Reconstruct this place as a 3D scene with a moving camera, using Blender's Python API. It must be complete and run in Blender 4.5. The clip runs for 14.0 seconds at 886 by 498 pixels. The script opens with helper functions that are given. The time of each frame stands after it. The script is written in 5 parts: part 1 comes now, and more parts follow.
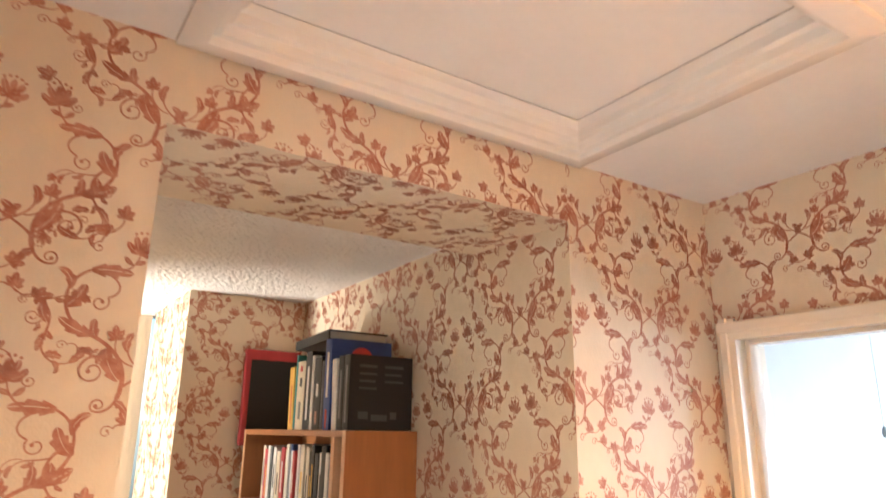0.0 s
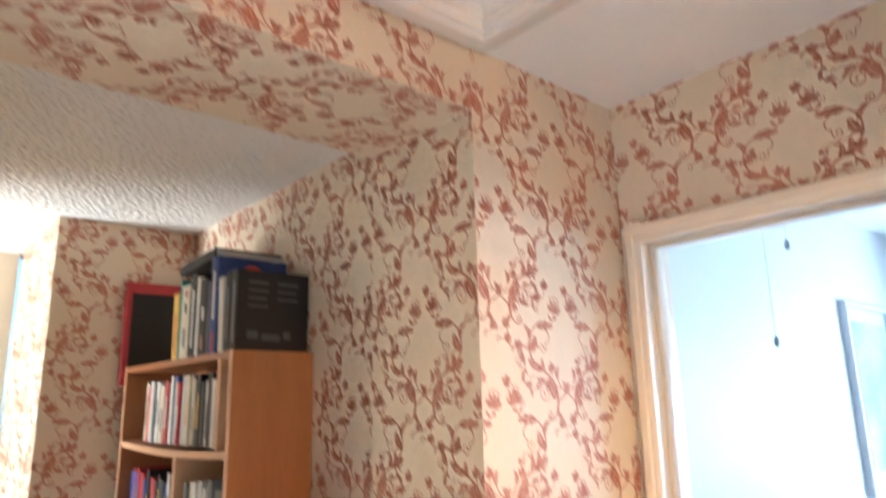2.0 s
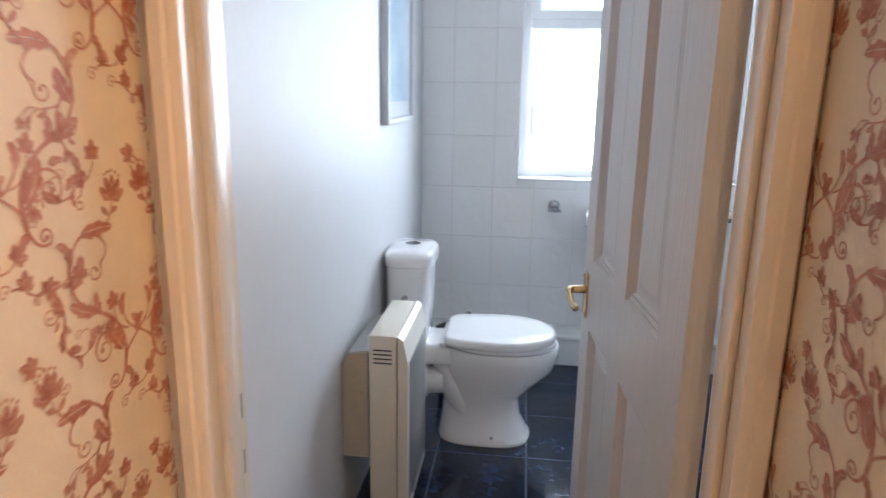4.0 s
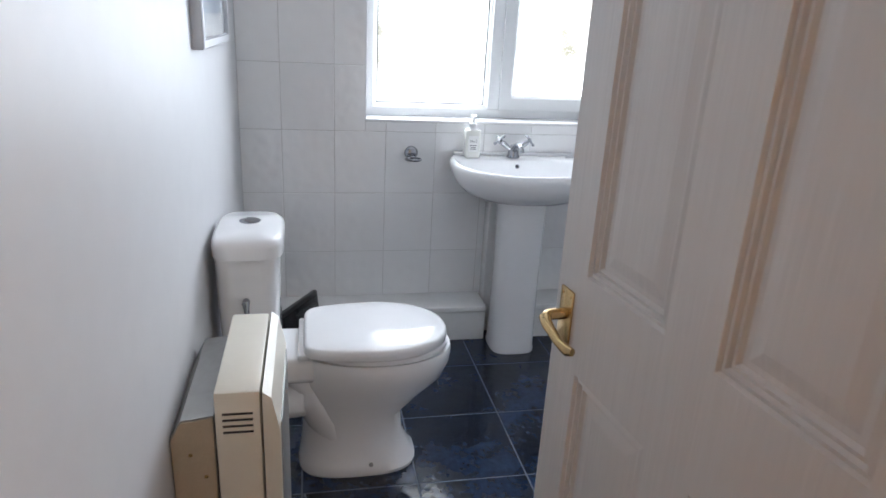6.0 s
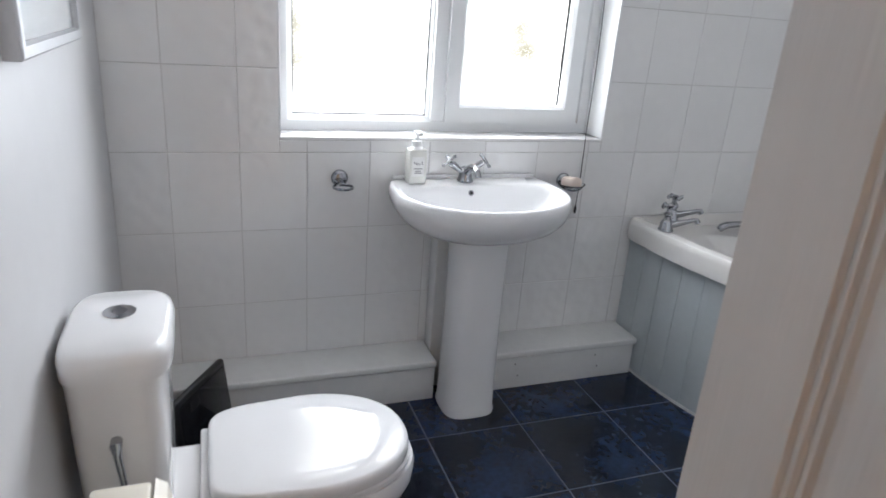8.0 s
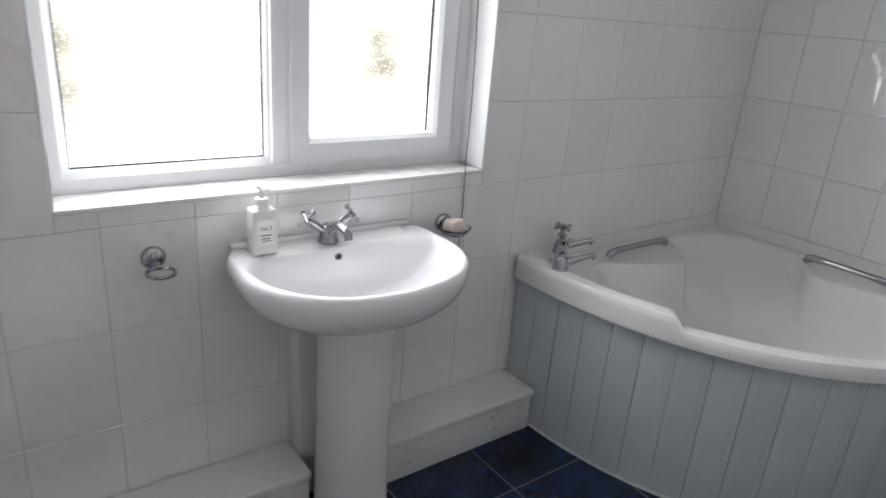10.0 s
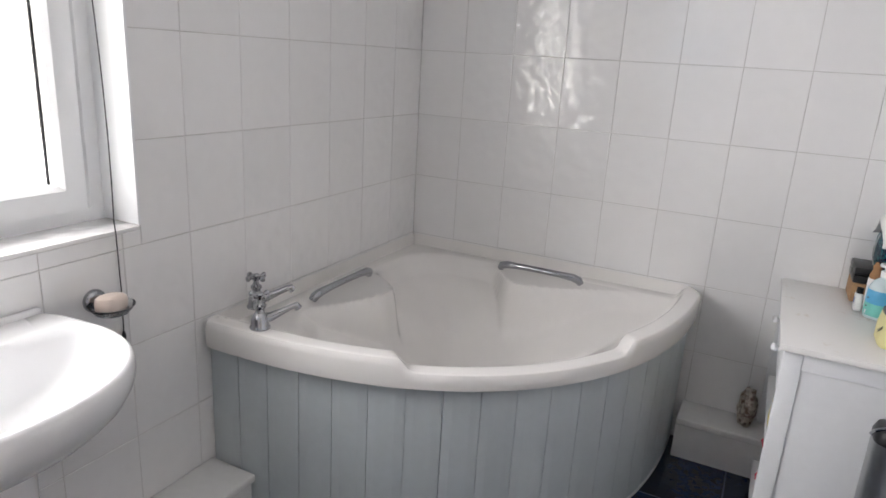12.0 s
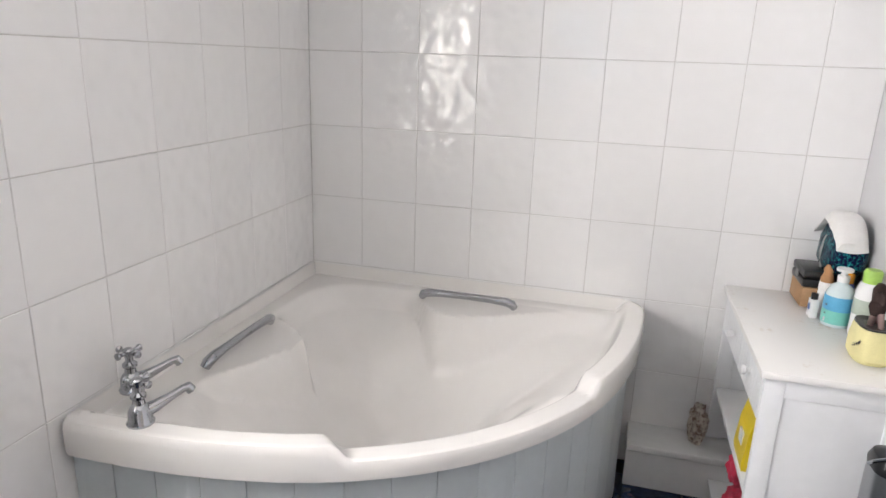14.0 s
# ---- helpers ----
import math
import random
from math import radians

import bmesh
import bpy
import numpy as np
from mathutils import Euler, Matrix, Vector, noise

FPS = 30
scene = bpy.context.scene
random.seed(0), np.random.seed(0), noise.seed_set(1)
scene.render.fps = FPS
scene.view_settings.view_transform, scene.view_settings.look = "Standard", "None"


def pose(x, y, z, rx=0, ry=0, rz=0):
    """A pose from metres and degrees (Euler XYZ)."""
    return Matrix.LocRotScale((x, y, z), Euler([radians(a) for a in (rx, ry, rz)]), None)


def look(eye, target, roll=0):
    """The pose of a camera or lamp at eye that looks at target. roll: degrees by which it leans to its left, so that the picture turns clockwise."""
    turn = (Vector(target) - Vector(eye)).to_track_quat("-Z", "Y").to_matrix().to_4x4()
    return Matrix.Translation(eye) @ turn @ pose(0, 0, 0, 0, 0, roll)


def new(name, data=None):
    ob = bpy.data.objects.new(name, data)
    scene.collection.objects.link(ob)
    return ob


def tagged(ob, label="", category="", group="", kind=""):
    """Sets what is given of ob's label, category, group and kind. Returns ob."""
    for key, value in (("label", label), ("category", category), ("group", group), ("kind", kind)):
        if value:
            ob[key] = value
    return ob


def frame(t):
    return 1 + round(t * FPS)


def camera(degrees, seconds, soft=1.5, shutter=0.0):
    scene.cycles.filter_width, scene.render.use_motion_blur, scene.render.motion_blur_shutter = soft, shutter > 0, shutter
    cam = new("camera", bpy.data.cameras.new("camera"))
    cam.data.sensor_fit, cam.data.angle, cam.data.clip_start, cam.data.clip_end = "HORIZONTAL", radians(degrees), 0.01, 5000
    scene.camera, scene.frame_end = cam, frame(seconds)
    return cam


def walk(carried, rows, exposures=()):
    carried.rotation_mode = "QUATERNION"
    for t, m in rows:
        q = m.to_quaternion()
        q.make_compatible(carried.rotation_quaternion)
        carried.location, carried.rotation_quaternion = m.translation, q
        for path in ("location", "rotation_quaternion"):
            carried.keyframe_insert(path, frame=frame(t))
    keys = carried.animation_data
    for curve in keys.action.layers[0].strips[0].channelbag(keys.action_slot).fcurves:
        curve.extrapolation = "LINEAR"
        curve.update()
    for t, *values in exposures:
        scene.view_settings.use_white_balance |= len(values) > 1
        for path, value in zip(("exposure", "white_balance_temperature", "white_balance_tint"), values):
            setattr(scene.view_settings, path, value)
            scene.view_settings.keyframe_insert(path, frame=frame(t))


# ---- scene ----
cam = camera(68.0, 14.0, shutter=0.4)
PATH = [
    (0, (0.417, 0.166, 1.712), (1.473, 1.777, 2.251), 0.8),
    (0.5, (0.366, 0.11, 1.698), (1.359, 1.681, 2.436), 1.8),
    (1, (0.367, 0.103, 1.679), (1.324, 1.624, 2.557), 2.1),
    (1.5, (0.464, 0.181, 1.66), (1.493, 1.687, 2.481), 1.4),
    (2, (0.533, 0.27, 1.583), (1.814, 1.739, 2.032), -1.3),
    (2.1, (0.563, 0.287, 1.553), (1.885, 1.738, 1.938), -1.5),
    (2.2, (0.594, 0.316, 1.526), (1.989, 1.719, 1.819), -1.7),
    (2.5, (0.668, 0.38, 1.462), (2.274, 1.565, 1.583), -0.0),
    (3, (0.815, 0.44, 1.368), (2.621, 1.298, 1.301), 0.3),
    (3.5, (0.944, 0.533, 1.314), (2.828, 1.13, 1.01), 1.0),
    (4, (1.127, 0.705, 1.305), (3.059, 0.936, 0.844), 0.9),
    (6.5, (1.911, 0.945, 1.283), (3.749, 0.523, 0.616), 3.7),
    (7, (2.052, 0.938, 1.281), (3.878, 0.477, 0.61), 4.2),
    (9.3, (2.68, 0.947, 1.338), (4.275, -0.037, 0.639), 4.8),
    (9.5, (2.735, 0.922, 1.338), (4.305, -0.1, 0.638), 5.0),
    (10, (2.872, 0.855, 1.364), (4.366, -0.278, 0.669), 4.6),
    (10.5, (2.958, 0.782, 1.364), (4.3, -0.556, 0.722), 5.3),
    (11, (3.004, 0.696, 1.35), (4.034, -0.923, 0.783), 3.3),
    (11.5, (3.047, 0.67, 1.335), (3.938, -1.032, 0.779), 3.5),
    (12, (3.047, 0.635, 1.332), (3.892, -1.09, 0.775), 3.4),
    (12.5, (3.056, 0.61, 1.331), (3.871, -1.13, 0.775), 3.6),
    (13, (3.151, 0.519, 1.332), (3.966, -1.22, 0.774), 3.2),
    (13.5, (3.273, 0.399, 1.332), (3.873, -1.429, 0.787), 1.8),
    (14, (3.307, 0.371, 1.342), (3.8, -1.487, 0.788), 2.0),
]
EXPOSURES = [(0, 1.03, 5250, 5), (0.5, 1.06, 4700, -1), (1, 1.15, 4300, -5), (1.5, 1.15, 4300, -4), (2, 0.95, 4550, -1), (2.5, 0.33, 5400, 9), (3, 0.05, 5700, 10), (3.5, 0.05, 5600, 9), (4, 0.2, 5500, 8), (6.5, -0.05, 5950, 11), (9.5, -0.15, 6250, 12), (10.0, -0.38, 6300, 13), (10.5, -0.72, 6350, 13), (11.0, -0.2, 6550, 15), (11.5, -0.08, 6600, 15), (12.5, 0.12, 6600, 15), (13, 0.12, 6600, 15), (14, 0.53, 6750, 15)]
walk(cam, [(t, look(eye, target, roll)) for t, eye, target, roll in PATH], EXPOSURES)

# ---- world and lights ----
world = bpy.data.worlds.new("sky")
scene.world = world
world.use_nodes = True
_sky = world.node_tree.nodes.new("ShaderNodeTexSky")
_sky.sky_type = "NISHITA"
_sky.sun_disc = False
_sky.sun_elevation, _sky.sun_rotation = radians(40), radians(200)
_bg = world.node_tree.nodes["Background"]
_bg.inputs["Strength"].default_value = 0.12
world.node_tree.links.new(_sky.outputs[0], _bg.inputs["Color"])


def area_lamp(name, eye, target, sx, sy, power, colour, label, spread=180):
    d = bpy.data.lights.new(name, "AREA")
    d.shape, d.size, d.size_y, d.energy, d.color = "RECTANGLE", sx, sy, power, colour
    d.spread = radians(spread)
    ob = new(name, d)
    ob.matrix_world = look(eye, target)
    return tagged(ob, label, "light", kind="structure")


area_lamp("window_daylight", (4.585, 0.16, 1.485), (3.5, 0.16, 1.485), 1.04, 1.06, 40, (0.93, 0.96, 1.0), "daylight outside the bathroom window", 155)
area_lamp("landing_daylight", (-1.0, 3.17, 1.05), (0.2, 2.75, 2.0), 0.6, 0.7, 38, (1.0, 0.80, 0.60), "daylight outside the landing window", 120)
# added fill for the hall, bounced off the floor of the unseen room behind
area_lamp("bedroom_fill", (-0.5, -2.5, 1.5), (-0.45, -0.9, 0.0), 1.3, 1.0, 108, (1.0, 0.96, 0.91), "added fill lamp at an invented window of the unseen room behind", 80)


def spot_lamp(x, y, z, power, colour):
    d = bpy.data.lights.new("downlight_bulb", "SPOT")
    d.energy, d.color, d.spot_size, d.spot_blend, d.shadow_soft_size = power, colour, radians(150), 0.6, 0.035
    ob = new("downlight_bulb", d)
    ob.matrix_world = look((x, y, z), (x, y + 0.001, z - 1))
    return ob


spot_lamp(1.186, 0.374, 2.295, 14, (1.0, 0.54, 0.21))
spot_lamp(1.3, -0.12, 2.295, 56, (1.0, 0.46, 0.12))

# ---- materials ----


def mat(name, colour, rough=0.5, metal=0.0, vary=0.06, scale=6.0, bump=0.0, bump_scale=60.0, second=None, mix=(0.45, 0.6), coat=0.0, per_object=0.0, stretch=(1, 1, 1), rough_vary=0.1, bump_detail=3):
    """Procedural surface: base colour with two scales of noise, roughness variation and relief."""
    m = bpy.data.materials.new(name)
    m.use_nodes = True
    n, l = m.node_tree.nodes, m.node_tree.links
    b = n["Principled BSDF"]
    b.inputs["Metallic"].default_value = metal
    b.inputs["Coat Weight"].default_value = coat
    co = n.new("ShaderNodeTexCoord")
    mp = n.new("ShaderNodeMapping")
    mp.inputs["Scale"].default_value = stretch
    l.new(co.outputs["Object"], mp.inputs[0])
    where = mp.outputs[0]
    info = n.new("ShaderNodeObjectInfo")
    if per_object:
        add = n.new("ShaderNodeVectorMath")
        add.operation = "ADD"
        mul = n.new("ShaderNodeMath")
        mul.operation = "MULTIPLY"
        mul.inputs[1].default_value = 37.0
        l.new(info.outputs["Random"], mul.inputs[0])
        l.new(where, add.inputs[0])
        l.new(mul.outputs[0], add.inputs[1])
        where = add.outputs[0]
    big = n.new("ShaderNodeTexNoise")
    big.inputs["Scale"].default_value, big.inputs["Detail"].default_value = scale, 5
    fine = n.new("ShaderNodeTexNoise")
    fine.inputs["Scale"].default_value, fine.inputs["Detail"].default_value = scale * 9, 4
    l.new(where, big.inputs["Vector"])
    l.new(where, fine.inputs["Vector"])
    ramp = n.new("ShaderNodeValToRGB")
    c2 = second or [c * (1 - vary * 2.2) for c in colour]
    ramp.color_ramp.elements[0].position, ramp.color_ramp.elements[1].position = mix if second else (0.3, 0.7)
    ramp.color_ramp.elements[0].color = (*c2, 1)
    ramp.color_ramp.elements[1].color = (*colour, 1)
    avg = n.new("ShaderNodeMix")
    avg.inputs[0].default_value = 0.35
    l.new(big.outputs["Fac"], avg.inputs[2])
    l.new(fine.outputs["Fac"], avg.inputs[3])
    l.new(avg.outputs[0], ramp.inputs[0])
    out = ramp.outputs[0]
    if per_object:
        hsv = n.new("ShaderNodeHueSaturation")
        mr = n.new("ShaderNodeMapRange")
        mr.inputs["To Min"].default_value, mr.inputs["To Max"].default_value = 1 - per_object, 1 + per_object
        l.new(info.outputs["Random"], mr.inputs["Value"])
        l.new(mr.outputs[0], hsv.inputs["Value"])
        l.new(out, hsv.inputs["Color"])
        out = hsv.outputs[0]
    l.new(out, b.inputs["Base Color"])
    rr = n.new("ShaderNodeMapRange")
    rr.inputs["To Min"].default_value, rr.inputs["To Max"].default_value = rough * (1 - rough_vary), min(1, rough * (1 + rough_vary))
    l.new(big.outputs["Fac"], rr.inputs["Value"])
    l.new(rr.outputs[0], b.inputs["Roughness"])
    if bump:
        bt = n.new("ShaderNodeTexNoise")
        bt.inputs["Scale"].default_value, bt.inputs["Detail"].default_value = bump_scale, bump_detail
        l.new(where, bt.inputs["Vector"])
        bp = n.new("ShaderNodeBump")
        bp.inputs["Strength"].default_value, bp.inputs["Distance"].default_value = 1.0, bump
        l.new(bt.outputs["Fac"], bp.inputs["Height"])
        l.new(bp.outputs[0], b.inputs["Normal"])
    return m


M_PAPER = mat("cream wallpaper", (0.75, 0.64, 0.475), 0.55, vary=0.04, bump=0.0006, bump_scale=260, stretch=(1, 1, 0.6))
M_PRINT = mat("red-brown wallpaper print", (0.40, 0.145, 0.085), 0.5, scale=70, second=(0.53, 0.27, 0.175), mix=(0.38, 0.60))
M_CEIL = mat("white ceiling paint", (0.84, 0.825, 0.80), 0.7, vary=0.03, bump=0.0006, bump_scale=120)
M_STIPPLE = mat("stippled white ceiling", (0.82, 0.80, 0.77), 0.8, vary=0.04, bump=0.014, bump_scale=62)
M_GLOSS = mat("white gloss woodwork", (0.80, 0.77, 0.72), 0.22, vary=0.03, bump=0.0004, bump_scale=40)
# white door casing; the cream puts the hall lamps' warm light into its colour
M_CASING_WARM = mat("white gloss woodwork tinted as warm-lit", (0.82, 0.73, 0.60), 0.24, vary=0.03, bump=0.0004, bump_scale=40)
M_DOOR = mat("white grained door paint", (0.64, 0.62, 0.60), 0.38, vary=0.03, bump=0.0010, bump_scale=110, stretch=(1, 1, 0.06))
M_BATHPAINT = mat("satin white wall paint", (0.68, 0.68, 0.69), 0.5, vary=0.03, scale=2, bump=0.0006, bump_scale=22)
M_TILE = mat("white glazed tile", (0.84, 0.835, 0.83), 0.04, vary=0.02, scale=3, bump=0.0036, bump_scale=24, bump_detail=0.4, per_object=0.015)
M_TILE.node_tree.nodes["Principled BSDF"].inputs["IOR"].default_value = 1.75
M_BATHPAINT.node_tree.nodes["Principled BSDF"].inputs["Specular IOR Level"].default_value = 0.3
M_GROUT = mat("pale grey grout", (0.66, 0.64, 0.62), 0.8, vary=0.12, scale=8)
M_FLOOR = mat("dark navy marbled floor tile", (0.028, 0.056, 0.135), 0.13, scale=6, second=(0.002, 0.004, 0.011), mix=(0.40, 0.80), bump=0.0012, bump_scale=25, per_object=0.12)
M_FGROUT = mat("blue-grey floor grout", (0.10, 0.12, 0.165), 0.7, vary=0.1, scale=9)
M_CERAMIC = mat("white ceramic", (0.83, 0.83, 0.835), 0.05, vary=0.01, scale=3, coat=0.4)
M_SEAT = mat("white toilet seat plastic", (0.78, 0.78, 0.79), 0.04, vary=0.01, coat=0.3)
M_ACRYLIC = mat("off-white bath acrylic", (0.82, 0.80, 0.775), 0.14, vary=0.02, scale=3)
M_PANEL = mat("pale grey-blue painted boards", (0.56, 0.61, 0.63), 0.42, vary=0.04, scale=5, bump=0.0004, bump_scale=60, per_object=0.025)
M_BOXING = mat("white gloss boxing", (0.80, 0.80, 0.79), 0.25, vary=0.05, scale=4)
M_UPVC = mat("white window plastic", (0.84, 0.85, 0.86), 0.22, vary=0.01)
M_CHROME = mat("chrome", (0.42, 0.43, 0.45), 0.025, 1.0, vary=0.03)
M_BRASS = mat("worn brass", (0.70, 0.50, 0.24), 0.22, 1.0, vary=0.15, scale=30)
M_GASKET_AND_SHADE = mat("black rubber and hatch gap shade", (0.02, 0.02, 0.022), 0.6)
M_CREAM = mat("cream heater steel", (0.74, 0.70, 0.60), 0.35, vary=0.03)
M_GALV = mat("grey galvanised steel", (0.36, 0.36, 0.35), 0.4, 0.6, vary=0.1)
M_WOOD = mat("orange beech veneer", (0.36, 0.145, 0.045), 0.38, vary=0.14, scale=10, stretch=(1, 1, 0.12))
M_EDGE = mat("light wood edging", (0.62, 0.36, 0.19), 0.45, vary=0.1, scale=12)
M_WHITEWOOD = mat("white painted cabinet wood", (0.80, 0.81, 0.82), 0.38, vary=0.03, scale=5)
M_CABTOP = mat("scuffed white cabinet top", (0.78, 0.77, 0.75), 0.3, scale=9, second=(0.60, 0.53, 0.44), mix=(0.28, 0.42))
M_NAVY = mat("dark navy blind fabric", (0.012, 0.018, 0.035), 0.7)
M_CARPET = mat("beige carpet", (0.48, 0.41, 0.33), 0.95, vary=0.15, scale=40, bump=0.004, bump_scale=220)
M_BLACK = mat("black plastic and painted hole shade", (0.012, 0.012, 0.013), 0.3)
M_WHITEPLASTIC = mat("white plastic", (0.82, 0.82, 0.82), 0.35)


def plain(name, colour, rough=0.5, vary=0.08, metal=0.0, scale=25, bump=0.0):
    return mat(name, colour, rough, metal, vary=vary, scale=scale, bump=bump)


def clear(name, colour, rough, bump=0.0, bump_scale=100, ior=1.45):
    m = bpy.data.materials.new(name)
    m.use_nodes = True
    n, l = m.node_tree.nodes, m.node_tree.links
    b = n["Principled BSDF"]
    b.inputs["Base Color"].default_value = (*colour, 1)
    b.inputs["Roughness"].default_value = rough
    b.inputs["Transmission Weight"].default_value = 1.0
    b.inputs["IOR"].default_value = ior
    if bump:
        co = n.new("ShaderNodeTexCoord")
        t = n.new("ShaderNodeTexVoronoi")
        t.inputs["Scale"].default_value = bump_scale
        l.new(co.outputs["Object"], t.inputs["Vector"])
        bp = n.new("ShaderNodeBump")
        bp.inputs["Distance"].default_value = bump
        l.new(t.outputs["Distance"], bp.inputs["Height"])
        l.new(bp.outputs[0], b.inputs["Normal"])
    return m


def glow(name, colour, strength):
    m = bpy.data.materials.new(name)
    m.use_nodes = True
    b = m.node_tree.nodes["Principled BSDF"]
    b.inputs["Base Color"].default_value = (*colour, 1)
    b.inputs["Emission Color"].default_value = (*colour, 1)
    b.inputs["Emission Strength"].default_value = strength
    return m


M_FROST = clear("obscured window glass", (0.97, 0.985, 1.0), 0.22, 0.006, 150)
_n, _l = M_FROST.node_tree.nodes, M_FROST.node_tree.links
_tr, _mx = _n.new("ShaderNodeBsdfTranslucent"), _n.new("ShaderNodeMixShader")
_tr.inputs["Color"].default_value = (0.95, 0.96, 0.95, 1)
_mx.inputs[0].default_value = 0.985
# dark speckled patches in the colour imitate uneven light through the pebbled relief
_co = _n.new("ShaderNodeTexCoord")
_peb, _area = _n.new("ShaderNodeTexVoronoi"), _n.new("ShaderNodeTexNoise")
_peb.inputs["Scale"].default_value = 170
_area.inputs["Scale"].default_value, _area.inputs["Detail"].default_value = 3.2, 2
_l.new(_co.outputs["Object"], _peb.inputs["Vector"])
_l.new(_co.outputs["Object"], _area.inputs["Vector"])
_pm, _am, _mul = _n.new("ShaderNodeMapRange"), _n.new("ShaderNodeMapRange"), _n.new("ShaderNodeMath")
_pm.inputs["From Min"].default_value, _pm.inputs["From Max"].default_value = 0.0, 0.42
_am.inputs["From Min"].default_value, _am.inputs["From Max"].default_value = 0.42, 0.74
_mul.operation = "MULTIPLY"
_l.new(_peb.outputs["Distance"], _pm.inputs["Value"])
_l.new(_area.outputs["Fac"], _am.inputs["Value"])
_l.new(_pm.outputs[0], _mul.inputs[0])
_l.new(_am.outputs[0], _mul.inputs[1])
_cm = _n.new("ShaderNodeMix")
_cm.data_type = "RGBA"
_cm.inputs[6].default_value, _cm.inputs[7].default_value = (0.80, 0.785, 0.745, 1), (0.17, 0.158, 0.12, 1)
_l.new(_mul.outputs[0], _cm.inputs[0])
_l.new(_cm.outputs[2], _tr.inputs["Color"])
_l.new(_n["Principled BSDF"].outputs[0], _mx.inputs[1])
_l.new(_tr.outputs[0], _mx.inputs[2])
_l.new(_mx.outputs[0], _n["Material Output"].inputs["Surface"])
M_GLASS = clear("clear glass", (0.95, 0.97, 0.97), 0.03)
M_BULB = glow("lit bulb", (1.0, 0.9, 0.72), 14)

# ---- building helpers ----


def link(name, bm, material, smooth=False):
    me = bpy.data.meshes.new(name)
    bmesh.ops.recalc_face_normals(bm, faces=bm.faces)
    bm.to_mesh(me)
    bm.free()
    me.materials.append(material)
    if smooth:
        me.shade_smooth()
        me.set_sharp_from_angle(angle=radians(38))
    return new(name, me)


def thing(name, label, category, group="", at=(0, 0, 0)):
    ob = new(name)
    ob.empty_display_size = 0.05
    ob.location = at
    return tagged(ob, label, category, group)


def part(name, bm, material, parent, label="", smooth=True):
    """One mesh object under a thing or a part, given in the thing's own space."""
    ob = link(name, bm, material, smooth)
    ob.parent = parent
    return tagged(ob, label) if label else ob


def box(x0, x1, y0, y1, z0, z1, bevel=0.0, seg=2, bm=None):
    bm = bm or bmesh.new()
    m = Matrix.LocRotScale(((x0 + x1) / 2, (y0 + y1) / 2, (z0 + z1) / 2), None, (abs(x1 - x0), abs(y1 - y0), abs(z1 - z0)))
    vs = bmesh.ops.create_cube(bm, size=1, matrix=m)["verts"]
    if bevel:
        es = list({e for v in vs for e in v.link_edges})
        bmesh.ops.bevel(bm, geom=es, offset=bevel, segments=seg, affect="EDGES", profile=0.5)
    return bm


def lathe(profile, seg=32, centre=(0, 0, 0), bm=None):
    """Surface of revolution about z from (radius, height) pairs."""
    bm = bm or bmesh.new()
    rings = []
    for r, z in profile:
        if r < 1e-5:
            rings.append([bm.verts.new((centre[0], centre[1], centre[2] + z))])
        else:
            rings.append([bm.verts.new((centre[0] + r * math.cos(2 * math.pi * i / seg), centre[1] + r * math.sin(2 * math.pi * i / seg), centre[2] + z)) for i in range(seg)])
    bridge(bm, rings)
    return bm


def bridge(bm, rings, closed=True):
    for a, b in zip(rings, rings[1:]):
        n = max(len(a), len(b))
        for i in range(n if closed else n - 1):
            j = (i + 1) % n
            if len(a) == 1:
                bm.faces.new((a[0], b[i], b[j]))
            elif len(b) == 1:
                bm.faces.new((a[i], a[j], b[0]))
            else:
                bm.faces.new((a[i], a[j], b[j], b[i]))


def loft(rings, bm=None, cap=(True, True)):
    """Skin over closed rings of points, all of the same length."""
    bm = bm or bmesh.new()
    vs = [[bm.verts.new(p) for p in r] for r in rings]
    bridge(bm, vs)
    if cap[0]:
        bm.faces.new(vs[0])
    if cap[1]:
        bm.faces.new(vs[-1])
    return bm


def tube(points, radius, seg=10, bm=None, closed=False):
    """Round bar along a line of points; radius may be a list."""
    bm = bm or bmesh.new()
    pts = [Vector(p) for p in points]
    rad = radius if isinstance(radius, (list, tuple)) else [radius] * len(pts)
    rings = []
    ref = None
    for i, p in enumerate(pts):
        a = pts[max(i - 1, 0)] if not closed else pts[i - 1]
        b = pts[min(i + 1, len(pts) - 1)] if not closed else pts[(i + 1) % len(pts)]
        d = (b - a).normalized()
        if ref is None:
            ref = d.orthogonal().normalized()
        u = (ref - d * ref.dot(d)).normalized()
        ref = u
        w = d.cross(u)
        rings.append([bm.verts.new(p + rad[i] * (math.cos(2 * math.pi * k / seg) * u + math.sin(2 * math.pi * k / seg) * w)) for k in range(seg)])
    if closed:
        bridge(bm, rings + [rings[0]])
    else:
        bridge(bm, rings)
        bm.faces.new(rings[0])
        bm.faces.new(rings[-1])
    return bm


def superloop(cx, cy, a, b, z, n=2.5, seg=48):
    """Closed rounded outline in a level plane."""
    out = []
    for i in range(seg):
        t = 2 * math.pi * i / seg
        c, s = math.cos(t), math.sin(t)
        out.append((cx + a * math.copysign(abs(c) ** (2 / n), c), cy + b * math.copysign(abs(s) ** (2 / n), s), z))
    return out


def smooth_step(a, b, x):
    t = min(1, max(0, (x - a) / (b - a)))
    return t * t * (3 - 2 * t)


